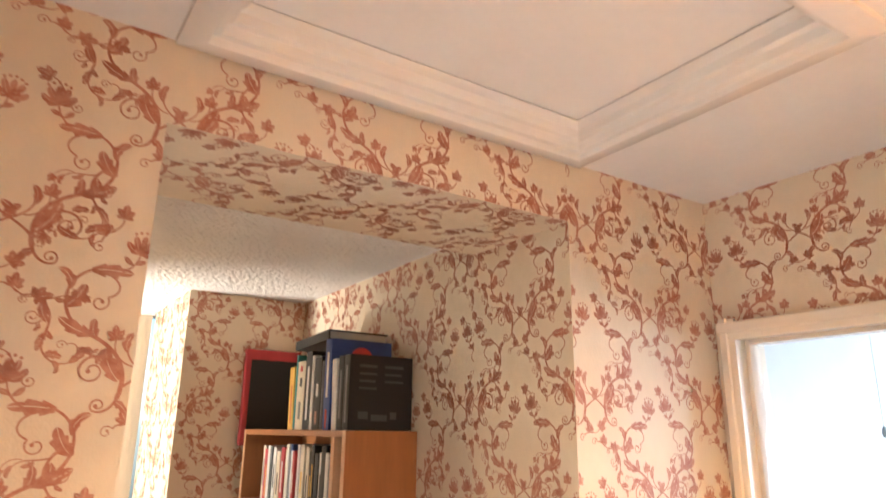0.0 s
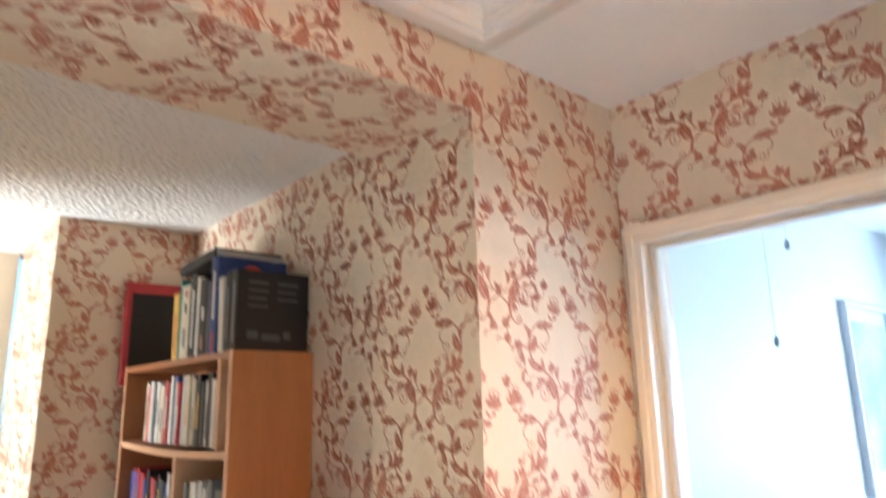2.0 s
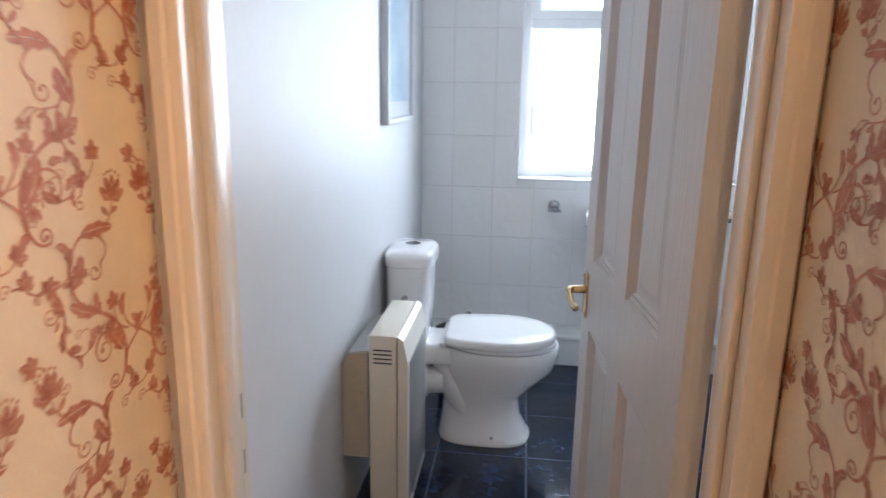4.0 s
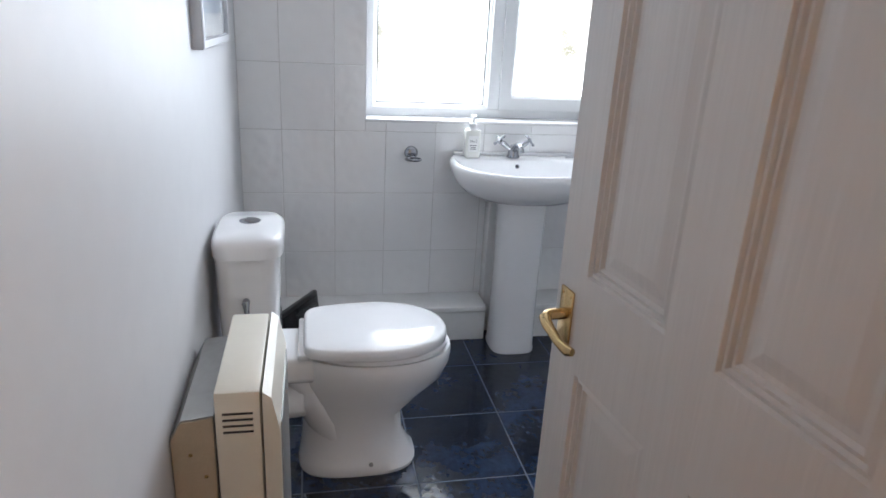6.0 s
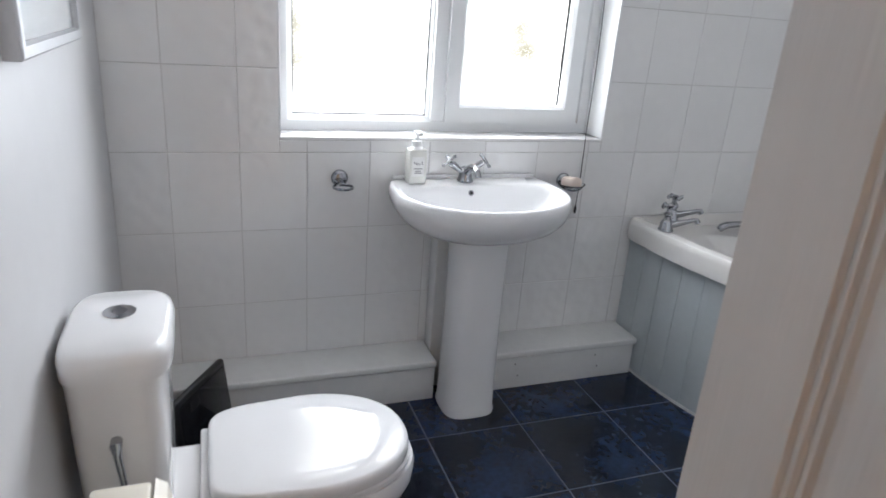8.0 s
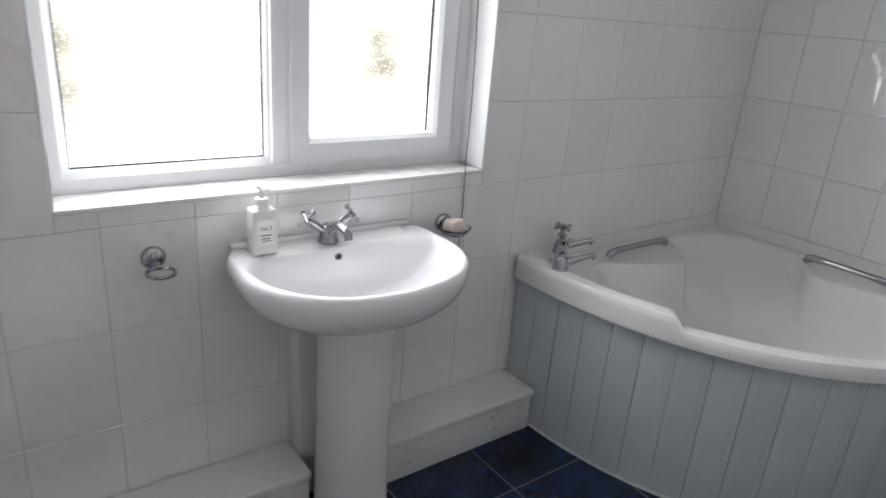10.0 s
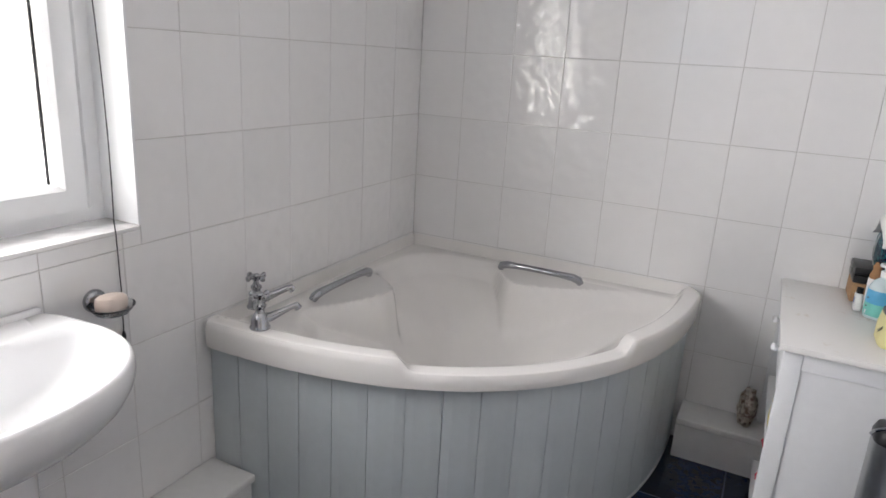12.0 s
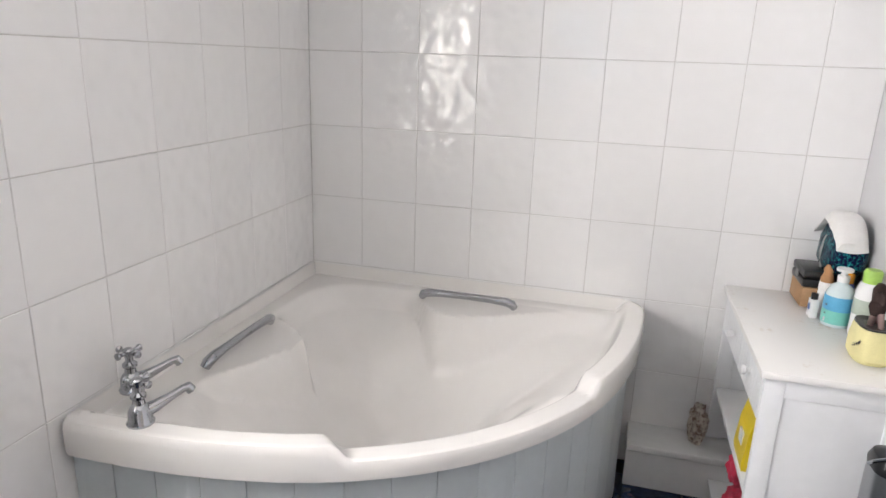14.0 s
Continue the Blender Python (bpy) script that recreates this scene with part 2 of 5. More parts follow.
def turned(bm, m):
    bmesh.ops.transform(bm, matrix=m, verts=bm.verts)
    return bm


# ---- plan ----
CEIL = 2.312
HALL_N, HALL_E = 1.176, 1.912
BATH_W, BATH_E, BATH_N, BATH_S = 2.03, 4.379, 1.206, -1.775
WIN_Y0, WIN_Y1, WIN_Z0, WIN_Z1 = -0.411, 0.731, 0.899, 2.06
DOOR_Y0, DOOR_Y1, DOOR_Z = 0.425, 1.122, 1.945


def structure(name, bm, material, label, category="wall"):
    return tagged(link(name, bm, material), label, category, kind="structure")


def wall(name, pieces, material, label):
    bm = bmesh.new()
    for p in pieces:
        box(*p, bm=bm)
    return structure(name, bm, material, label)


# ---- structure ----
floor_bath = structure("floor_bathroom", box(BATH_W - 0.06, BATH_E + 0.1, BATH_S - 0.1, BATH_N + 0.1, -0.12, -0.0012), M_FGROUT, "blue-grey grouted bathroom floor bed", "floor")
structure("floor_hall", box(-1.2, 1.97, -2.4, 3.5, -0.12, 0.0), M_CARPET, "beige carpeted hall floor", "floor")
ceiling_bath = structure("ceiling_bathroom", box(BATH_W - 0.06, BATH_E + 0.3, BATH_S - 0.3, BATH_N + 0.1, CEIL, CEIL + 0.1), M_CEIL, "plain white painted bathroom ceiling", "ceiling")

# hall ceiling with the hatch well left open
HX0, HX1, HY0, HY1 = 0.606, 1.398, 0.560, 1.122
wall("ceiling_hall", [(-1.2, HX0, -2.4, HALL_N + 0.01, CEIL, CEIL + 0.2), (HX1, HALL_E + 0.06, -2.4, HALL_N + 0.01, CEIL, CEIL + 0.2), (HX0, HX1, -2.4, HY0, CEIL, CEIL + 0.2), (HX0, HX1, HY1, HALL_N + 0.01, CEIL, CEIL + 0.2)], M_CEIL, "plain white painted hall ceiling")["category"] = "ceiling"
structure("ceiling_landing", box(-1.2, 1.5, 1.53, 3.6, 2.228, 2.32), M_STIPPLE, "white stippled plaster landing ceiling", "ceiling")

NX0, NX1, NTOP, NDEEP = 0.566, 1.411, 2.168, 1.532
wall_hall_north = wall("wall_hall_north", [(-1.2, NX0, HALL_N, NDEEP, 0, CEIL), (NX1, HALL_E, HALL_N, NDEEP, 0, CEIL), (NX0, NX1, HALL_N, NDEEP, NTOP, CEIL)], M_PAPER, "cream wall papered with red-brown scrolling flowers, open to the landing")
wall_hall_east = wall("wall_hall_east", [(HALL_E, BATH_W, DOOR_Y1 + 0.028, BATH_N + 0.3, 0, CEIL), (HALL_E, BATH_W, -2.4, DOOR_Y0 - 0.028, 0, CEIL), (HALL_E, BATH_W, DOOR_Y0 - 0.028, DOOR_Y1 + 0.028, DOOR_Z + 0.028, CEIL)], M_PAPER, "cream floral papered wall with the bathroom doorway")
wall_hall_south = wall("wall_hall_south", [(1.56, HALL_E, -2.4, 0.385, 0, CEIL)], M_PAPER, "cream floral papered projecting hall wall")
wall_landing_east = wall("wall_landing_east", [(1.43, 1.6, NDEEP, 2.76, 0, 2.228), (0.965, 1.6, 2.76, 3.42, 0, 2.228)], M_PAPER, "cream floral papered landing wall behind the bookcase")
wall("wall_landing_north", [(-1.2, 0.965, 3.5, 3.6, 0, 2.228)], M_PAPER, "plain cream papered far landing wall")
# last piece is an added, unseen stub keeping the window light off the bookcase
wall("wall_landing_west", [(-0.92, -0.8, NDEEP, 2.86, 0, 2.228), (-0.92, -0.8, 3.46, 3.5, 0, 2.228), (-0.92, -0.8, 2.86, 3.46, 0, 0.8), (-0.92, -0.8, 2.86, 3.46, 1.9, 2.228), (-0.8, 0.0, 2.72, 2.84, 0, 2.228)], M_PAPER, "landing wall with a window opening and an added light-blocking stub")
# unseen room behind: walls and window opening are invented around the fill lamp
wall("wall_bedroom_west", [(-1.2, -1.1, -2.4, HALL_N, 0, CEIL)], M_BATHPAINT, "plain pale wall added to close the unseen room behind")
wall("wall_bedroom_south", [(-1.2, 1.56, -2.42, -2.3, 0, 0.75), (-1.2, 1.56, -2.42, -2.3, 2.1, CEIL), (0.25, 1.56, -2.42, -2.3, 0.75, 2.1)], M_BATHPAINT, "pale wall with an invented window, added to close the unseen room behind")

# diagonal doorway at which the walk begins
DIAG = pose(0.282, 0.460, 0, 0, 0, -49.5)
for piece, label in (((-0.92, -0.04, -0.05, 0.05, 0, CEIL), "a"), ((0.80, 2.3, -0.05, 0.05, 0, CEIL), "b"), ((-0.04, 0.80, -0.05, 0.05, 2.02, CEIL), "c")):
    structure("wall_diagonal", turned(box(*piece), DIAG), M_PAPER, "papered wall set across the hall corner")
diag_door = thing("door_2", "white gloss door lining of the diagonal doorway", "door frame")
diag_door["kind"] = "structure"
part("jamb", turned(box(-0.04, 0.0, -0.07, 0.07, 0, 2.02, 0.003), DIAG), M_GLOSS, diag_door)
part("jamb", turned(box(0.76, 0.80, -0.07, 0.07, 0, 2.02, 0.003), DIAG), M_GLOSS, diag_door)
part("head", turned(box(0.0, 0.76, -0.07, 0.07, 1.985, 2.02, 0.003), DIAG), M_GLOSS, diag_door)

# bathroom walls
wall_window = wall("wall_bathroom_east", [(BATH_E - 0.004, BATH_E + 0.26, BATH_S, WIN_Y0, 0, CEIL), (BATH_E - 0.004, BATH_E + 0.26, WIN_Y1, BATH_N + 0.1, 0, CEIL), (BATH_E - 0.004, BATH_E + 0.26, WIN_Y0, WIN_Y1, 0, WIN_Z0), (BATH_E - 0.004, BATH_E + 0.26, WIN_Y0, WIN_Y1, WIN_Z1, CEIL)], M_GROUT, "white tiled bathroom wall with the window")
wall_bath_south = wall("wall_bathroom_south", [(2.4, BATH_E + 0.26, BATH_S - 0.12, BATH_S + 0.004, 0, CEIL)], M_GROUT, "white tiled bathroom wall behind the corner bath")
wall("wall_bathroom_north", [(BATH_W, BATH_E, BATH_N, BATH_N + 0.1, 0, CEIL)], M_BATHPAINT, "smooth satin white painted bathroom wall")
wall("wall_bathroom_west", [(BATH_W, 2.62, BATH_S, -0.25, 0, CEIL)], M_BATHPAINT, "smooth white painted projecting bathroom wall")
wall("wall_bathroom_door_side", [(BATH_W, BATH_W + 0.004, -0.25, DOOR_Y0 - 0.07, 0, CEIL), (BATH_W, BATH_W + 0.004, DOOR_Y0 - 0.07, BATH_N, DOOR_Z + 0.07, CEIL)], M_BATHPAINT, "white painted bathroom side of the door wall")

# bathroom doorway: lining, stops, architraves
door_frame = thing("door_frame", "white gloss bathroom door lining and moulded architrave", "door frame")
door_frame["kind"] = "structure"
part("lining", box(HALL_E - 0.002, BATH_W + 0.002, DOOR_Y1, DOOR_Y1 + 0.028, 0, DOOR_Z + 0.028), M_CASING_WARM, door_frame)
part("lining", box(HALL_E - 0.002, BATH_W + 0.002, DOOR_Y0 - 0.028, DOOR_Y0, 0, DOOR_Z + 0.028), M_CASING_WARM, door_frame)
part("lining", box(HALL_E - 0.002, BATH_W + 0.002, DOOR_Y0, DOOR_Y1, DOOR_Z, DOOR_Z + 0.028), M_CASING_WARM, door_frame)
part("stop", box(HALL_E + 0.035, BATH_W - 0.04, DOOR_Y1 - 0.012, DOOR_Y1, 0, DOOR_Z, 0.002), M_CASING_WARM, door_frame)
part("stop", box(HALL_E + 0.035, BATH_W - 0.04, DOOR_Y0, DOOR_Y0 + 0.012, 0, DOOR_Z, 0.002), M_CASING_WARM, door_frame)
part("stop", box(HALL_E + 0.035, BATH_W - 0.04, DOOR_Y0 + 0.012, DOOR_Y1 - 0.012, DOOR_Z - 0.012, DOOR_Z, 0.002), M_CASING_WARM, door_frame)


def architrave(length, width=0.05):
    """Moulded strip along z, inner edge at y=0, lying against x=0 and standing out to -x."""
    prof = [(0, 0.004), (-0.010, 0.004), (-0.013, 0.008), (-0.013, 0.020), (-0.017, 0.024), (-0.017, width - 0.004), (-0.013, width), (0, width)]
    return loft([[(x, y, z) for x, y in prof] for z in (0, length)])


for y, flip in ((DOOR_Y1 - 0.008, 1), (DOOR_Y0 + 0.008, -1)):
    bm = architrave(DOOR_Z + 0.05, 0.045)
    if flip < 0:
        bmesh.ops.scale(bm, vec=(1, -1, 1), verts=bm.verts)
    part("architrave", turned(bm, pose(HALL_E, y, 0)), M_CASING_WARM, door_frame)
part("architrave", turned(architrave(DOOR_Y1 - DOOR_Y0 + 0.078, 0.05), pose(HALL_E - 0.001, DOOR_Y0 - 0.039, DOOR_Z - 0.008) @ Matrix(((1, 0, 0, 0), (0, 0, 1, 0), (0, 1, 0, 0), (0, 0, 0, 1)))), M_CASING_WARM, door_frame)
for z in (0.83, 0.735):
    part("strike_plate", box(BATH_W - 0.034, BATH_W - 0.012, DOOR_Y1 - 0.0015, DOOR_Y1 + 0.001, z - 0.02, z + 0.02), M_GALV, door_frame, "dark steel strike plate")

# ceiling hatch
hatch = thing("loft_hatch", "white painted loft hatch with moulded surround in the hall ceiling", "hatch")
hatch["kind"] = "structure"


def hatch_side(length):
    """Moulding along x from 0 to length; the well lies towards +y."""
    prof = [(-0.045, 0.0), (-0.045, -0.012), (-0.028, -0.018), (-0.004, -0.018), (0.0, -0.006), (0.012, -0.004), (0.016, 0.012), (0.026, 0.016), (0.028, 0.034), (0.040, 0.040), (0.044, 0.046), (0.0, 0.050), (-0.002, 0.0)]
    bm = bmesh.new()
    a = [bm.verts.new((max(0.0, -0.045 - y) - 0.0 + (y if y < 0.2 else 0) * 1.0, y, z)) for y, z in prof]
    b = [bm.verts.new((length - y, y, z)) for y, z in prof]
    bridge(bm, [a, b])
    return bm


for m, length in ((pose(HX0, HY0, CEIL), HX1 - HX0), (pose(HX1, HY0, CEIL, 0, 0, 90), HY1 - HY0), (pose(HX1, HY1, CEIL, 0, 0, 180), HX1 - HX0), (pose(HX0, HY1, CEIL, 0, 0, -90), HY1 - HY0)):
    part("moulding", turned(hatch_side(length), m), M_GLOSS, hatch)
part("hatch_panel", box(HX0 + 0.0425, HX1 - 0.0425, HY0 + 0.0425, HY1 - 0.0425, CEIL + 0.0485, CEIL + 0.0605), M_CEIL, hatch, "plain white hatch board")
# black sheet above the board paints the shade seen through its edge gap
part("hatch_gap_shade", box(HX0 - 0.02, HX1 + 0.02, HY0 - 0.02, HY1 + 0.02, CEIL + 0.068, CEIL + 0.08), M_GASKET_AND_SHADE, hatch, "black sheet for the shade in the gap behind the board")


def downlight(x, y):
    d = thing("downlight", "small round white recessed ceiling downlight, switched on", "light", "hall downlights", (x, y, CEIL))
    part("rim", lathe([(0.030, -0.001), (0.031, -0.004), (0.040, -0.005), (0.044, -0.001), (0.044, 0.0)], 40), M_WHITEPLASTIC, d)
    part("bulb", lathe([(0, -0.003), (0.029, -0.0025), (0.030, 0.0)], 32), M_BULB, d, "glowing warm bulb")


downlight(1.186, 0.374)
downlight(1.3, -0.12)

# ---- bathroom door leaf ----
LEAF_W, LEAF_H, LEAF_T = 0.692, 1.93, 0.040
door = thing("door_1", "white six-panel bathroom door standing open, brass lever handle", "door", at=(BATH_W + 0.004, DOOR_Y0 + 0.004, 0.008))
door.rotation_euler = (0, 0, radians(6.2))
door["kind"] = "structure"


def door_leaf():
    """Leaf along +x from the hinge with moulded raised panels on the side towards +y."""
    bm = bmesh.new()
    us = [0, 0.120, 0.318, 0.412, 0.607, LEAF_W]
    vs = [0, 0.20, 0.755, 0.922, 1.52, 1.62, 1.83, LEAF_H]
    for side, y in ((1, LEAF_T), (-1, 0.0)):
        for i in range(len(us) - 1):
            for j in range(len(vs) - 1):
                a, b, c, d = us[i], us[i + 1], vs[j], vs[j + 1]
                panel = i in (1, 3) and j in (1, 3, 5)
                steps = [(0, 0)] if not panel else [(0, 0), (0.003, -0.006), (0.009, -0.004), (0.012, -0.010), (0.018, -0.008), (0.022, -0.014), (0.030, -0.014), (0.050, -0.010)]
                rings = []
                for ins, dep in steps:
                    yy = y + side * dep
                    rings.append([bm.verts.new(p) for p in ((a + ins, yy, c + ins), (b - ins, yy, c + ins), (b - ins, yy, d - ins), (a + ins, yy, d - ins))])
                bridge(bm, rings)
                bm.faces.new(rings[-1])
    bmesh.ops.remove_doubles(bm, verts=bm.verts, dist=0.0002)
    for x in (0, LEAF_W):
        bm.faces.new([bm.verts.new(p) for p in ((x, 0, 0), (x, LEAF_T, 0), (x, LEAF_T, LEAF_H), (x, 0, LEAF_H))])
    for z in (0, LEAF_H):
        bm.faces.new([bm.verts.new(p) for p in ((0, 0, z), (LEAF_W, 0, z), (LEAF_W, LEAF_T, z), (0, LEAF_T, z))])
    return bm


part("door_panel", door_leaf(), M_DOOR, door, smooth=False)
handle = part("handle_plate", box(LEAF_W - 0.058, LEAF_W - 0.018, LEAF_T, LEAF_T + 0.005, 0.775, 0.885, 0.002), M_BRASS, door, "worn brass handle plate")
part("lever", tube([(LEAF_W - 0.038, LEAF_T + 0.004, 0.842), (LEAF_W - 0.038, LEAF_T + 0.034, 0.842), (LEAF_W - 0.048, LEAF_T + 0.044, 0.842), (LEAF_W - 0.062, LEAF_T + 0.047, 0.838), (LEAF_W - 0.10, LEAF_T + 0.046, 0.826), (LEAF_W - 0.128, LEAF_T + 0.043, 0.824), (LEAF_W - 0.136, LEAF_T + 0.040, 0.826)], [0.010, 0.009, 0.010, 0.009, 0.007, 0.0085, 0.006], 14), M_BRASS, handle, "brass lever")
for sx in (-0.051, -0.025):
    for sz in (0.785, 0.876):
        part("screw", lathe([(0.0035, 0), (0.003, 0.0015), (0, 0.0018)], 12), M_BRASS, handle).matrix_local = pose(LEAF_W + sx, LEAF_T + 0.005, sz, -90)
for z in (0.22, 1.70):
    part("hinge", box(-0.004, 0.004, LEAF_T - 0.03, LEAF_T + 0.006, z, z + 0.08, 0.001), M_BRASS, door, "brass butt hinge")

# ---- window ----
FRX = BATH_E + 0.115
MULL = 0.187
window = thing("window_1", "white plastic window with obscured glass panes and tiled sill", "window")
window["kind"] = "structure"


def frame_ring(x0, x1, y0, y1, z0, z1, w, chamfer=0.012):
    """Rectangular frame with a chamfered inner edge on the room side."""
    bm = bmesh.new()
    rings = []
    for ins, x in ((0, x1), (0, x0), (w - chamfer, x0), (w, x0 + chamfer), (w, x1)):
        rings.append([bm.verts.new(p) for p in ((x, y0 + ins, z0 + ins), (x, y1 - ins, z0 + ins), (x, y1 - ins, z1 - ins), (x, y0 + ins, z1 - ins))])
    bridge(bm, rings + [rings[0]])
    return bm


part("window_frame", frame_ring(FRX, FRX + 0.06, WIN_Y0, WIN_Y1, WIN_Z0, WIN_Z1, 0.05), M_UPVC, window, smooth=False)
part("mullion", box(FRX + 0.001, FRX + 0.058, MULL - 0.028, MULL + 0.022, WIN_Z0 + 0.04, WIN_Z1 - 0.04, 0.006), M_UPVC, window)
part("transom", box(FRX + 0.002, FRX + 0.058, MULL + 0.02, WIN_Y1 - 0.04, 1.615, 1.675, 0.006), M_UPVC, window)
sash = part("casement", frame_ring(FRX - 0.012, FRX + 0.05, WIN_Y0 + 0.055, MULL - 0.026, WIN_Z0 + 0.04, WIN_Z1 - 0.04, 0.062), M_UPVC, window, smooth=False)
part("window_handle", tube([(FRX - 0.012, MULL - 0.052, 1.48), (FRX - 0.04, MULL - 0.052, 1.48), (FRX - 0.042, MULL - 0.052, 1.44), (FRX - 0.04, MULL - 0.054, 1.37)], [0.011, 0.010, 0.010, 0.008], 12), M_UPVC, sash, "white window handle")
top_light = part("top_light", frame_ring(FRX - 0.012, FRX + 0.05, MULL + 0.028, WIN_Y1 - 0.04, 1.66, WIN_Z1 - 0.04, 0.05), M_UPVC, window, smooth=False)
part("glazing_bead", frame_ring(FRX + 0.012, FRX + 0.05, MULL + 0.02, WIN_Y1 - 0.042, WIN_Z0 + 0.042, 1.618, 0.014, 0.008), M_UPVC, window, smooth=False)
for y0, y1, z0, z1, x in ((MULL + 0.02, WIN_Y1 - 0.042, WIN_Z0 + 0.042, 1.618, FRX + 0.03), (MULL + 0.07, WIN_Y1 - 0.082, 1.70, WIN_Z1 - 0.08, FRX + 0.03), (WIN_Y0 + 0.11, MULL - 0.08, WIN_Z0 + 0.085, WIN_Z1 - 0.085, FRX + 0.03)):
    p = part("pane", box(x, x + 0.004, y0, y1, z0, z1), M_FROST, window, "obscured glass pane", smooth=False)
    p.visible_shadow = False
    ins = 0.0135 if z0 < 1 and y0 > 0 else 0.008
    part("gasket", frame_ring(x - 0.004, x + 0.002, y0 + ins - 0.008, y1 - ins + 0.008, z0 + ins - 0.008, z1 - ins + 0.008, 0.012, 0.001), M_GASKET_AND_SHADE, window, "thin black glazing gasket", smooth=False)
part("window_sill", box(BATH_E - 0.006, FRX + 0.004, WIN_Y0 + 0.001, WIN_Y1 - 0.001, WIN_Z0 - 0.004, WIN_Z0 + 0.006, 0.002), M_TILE, window, "white tiled sill")
for y0, y1 in ((WIN_Y0 - 0.004, WIN_Y0 + 0.005), (WIN_Y1 - 0.005, WIN_Y1 + 0.004)):
    part("reveal", box(BATH_E - 0.006, FRX + 0.004, y0, y1, WIN_Z0 + 0.007, WIN_Z1, 0.002), M_UPVC, window)
part("reveal", box(BATH_E - 0.006, FRX + 0.004, WIN_Y0 + 0.006, WIN_Y1 - 0.006, WIN_Z1 - 0.005, WIN_Z1 + 0.004, 0.002), M_UPVC, window)

blind = thing("roller_blind", "dark navy roller blind rolled up inside the window head", "blind")
part("roll", tube([(BATH_E + 0.05, WIN_Y0 + 0.02, WIN_Z1 - 0.035), (BATH_E + 0.05, WIN_Y1 - 0.02, WIN_Z1 - 0.035)], 0.027, 20), M_NAVY, blind)
part("bottom_bar", box(BATH_E + 0.022, BATH_E + 0.030, WIN_Y0 + 0.03, WIN_Y1 - 0.03, WIN_Z1 - 0.085, WIN_Z1 - 0.05, 0.002), M_NAVY, blind)
for y in (WIN_Y0 + 0.010, WIN_Y1 - 0.018):
    part("bracket", box(BATH_E + 0.03, BATH_E + 0.07, y, y + 0.008, WIN_Z1 - 0.06, WIN_Z1 - 0.005), M_UPVC, blind)
CORD_Y = WIN_Y0 + 0.072
cord = [(BATH_E + 0.05 - 0.058 * smooth_step(0, 1, i / 12), CORD_Y - 0.012 * math.sin(i / 12 * 3.1), WIN_Z1 - 0.06 - (WIN_Z1 - 0.06 - 0.93) * i / 12) for i in range(13)]
part("cord", tube(cord + [(BATH_E - 0.012, CORD_Y, 0.90), (BATH_E - 0.012, CORD_Y - 0.002, 0.76), (BATH_E - 0.012, CORD_Y + 0.001, 0.655)], 0.0014, 6), M_GASKET_AND_SHADE, blind, "thin dark hanging cord")
part("cord_weight", lathe([(0, 0), (0.004, 0.002), (0.005, 0.02), (0.002, 0.03), (0, 0.031)], 12, (BATH_E - 0.012, CORD_Y + 0.001, 0.628)), M_GASKET_AND_SHADE, blind)

# ---- outdoors beyond the obscured glass ----
structure("ground", box(4.64, 80, -40, 40, -2.7, -2.6), plain("grass", (0.07, 0.11, 0.03), 0.9), "grass outside far below the window", "ground")

# ---- boxing along the walls ----
def boxing(name, x0, x1, y0, y1, face, label):
    b = thing(name, label, "pipe boxing")
    b["kind"] = "structure"
    part("front_board", box(*face, 0.0, 0.135, 0.002), M_BOXING, b)
    part("top_board", box(x0, x1, y0, y1, 0.135, 0.160, 0.006, 3), M_BOXING, b)
    return b


bx = boxing("skirting_boxing", 4.205, BATH_E - 0.007, 0.225, BATH_N - 0.003, (4.222, 4.24, 0.225, BATH_N - 0.003), "white gloss painted pipe boxing along the window wall")
bx2 = boxing("skirting_boxing", 4.205, BATH_E - 0.007, -0.60, 0.10, (4.222, 4.24, -0.60, 0.10), "white gloss painted pipe boxing with screw heads beside the bath")
for y in (-0.46, -0.12):
    for z in (0.05, 0.10):
        part("screw", lathe([(0.004, 0), (0.003, 0.001), (0, 0.0012)], 10), M_GALV, bx2).matrix_local = pose(4.222, y + z * 0.3, z, 0, -90)
boxing("skirting_boxing", 2.63, 3.19, BATH_S + 0.007, -1.61, (2.63, 3.19, -1.64, -1.625), "white painted pipe boxing beside the cabinet")
chase = thing("pipe_chase", "white painted upright pipe boxing behind the basin pedestal", "pipe boxing")
chase["kind"] = "structure"
part("board", box(4.30, BATH_E - 0.007, 0.10, 0.22, 0.0, 0.66, 0.004), M_BOXING, chase)

# ---- corner bath ----
bath = thing("corner_bath", "off-white acrylic corner bath with a stepped rim and grey-blue boarded front", "bath")
SIDE, NEXP, RIM = 1.188, 2.45, 0.605
CU, CV = 0.54, 0.54


def front_share(u, v):
    return (max(u, 0) ** NEXP + max(v, 0) ** NEXP) ** (1 / NEXP) / SIDE


def bath_radius(a):
    """Distance from the tub's centre to its outline in the direction a; the ends are rounded at the walls."""
    c, s = math.cos(a), math.sin(a)
    lo, hi = 0.0, 2.0
    for _ in range(34):
        m = (lo + hi) / 2
        u, v = CU + m * c, CV + m * s
        inside = u > 0 and v > 0 and front_share(u, v) < 1
        for p, q, r in ((u, v, 0.085), (v, u, 0.020)):
            if p > SIDE - r and q < r and math.hypot(p - SIDE + r, r - q) > r:
                inside = False
        lo, hi = (m, hi) if inside else (lo, m)
    return lo


def soft_min(values, k):
    low = min(values)
    return low - k * math.log(sum(math.exp((low - x) / k) for x in values))


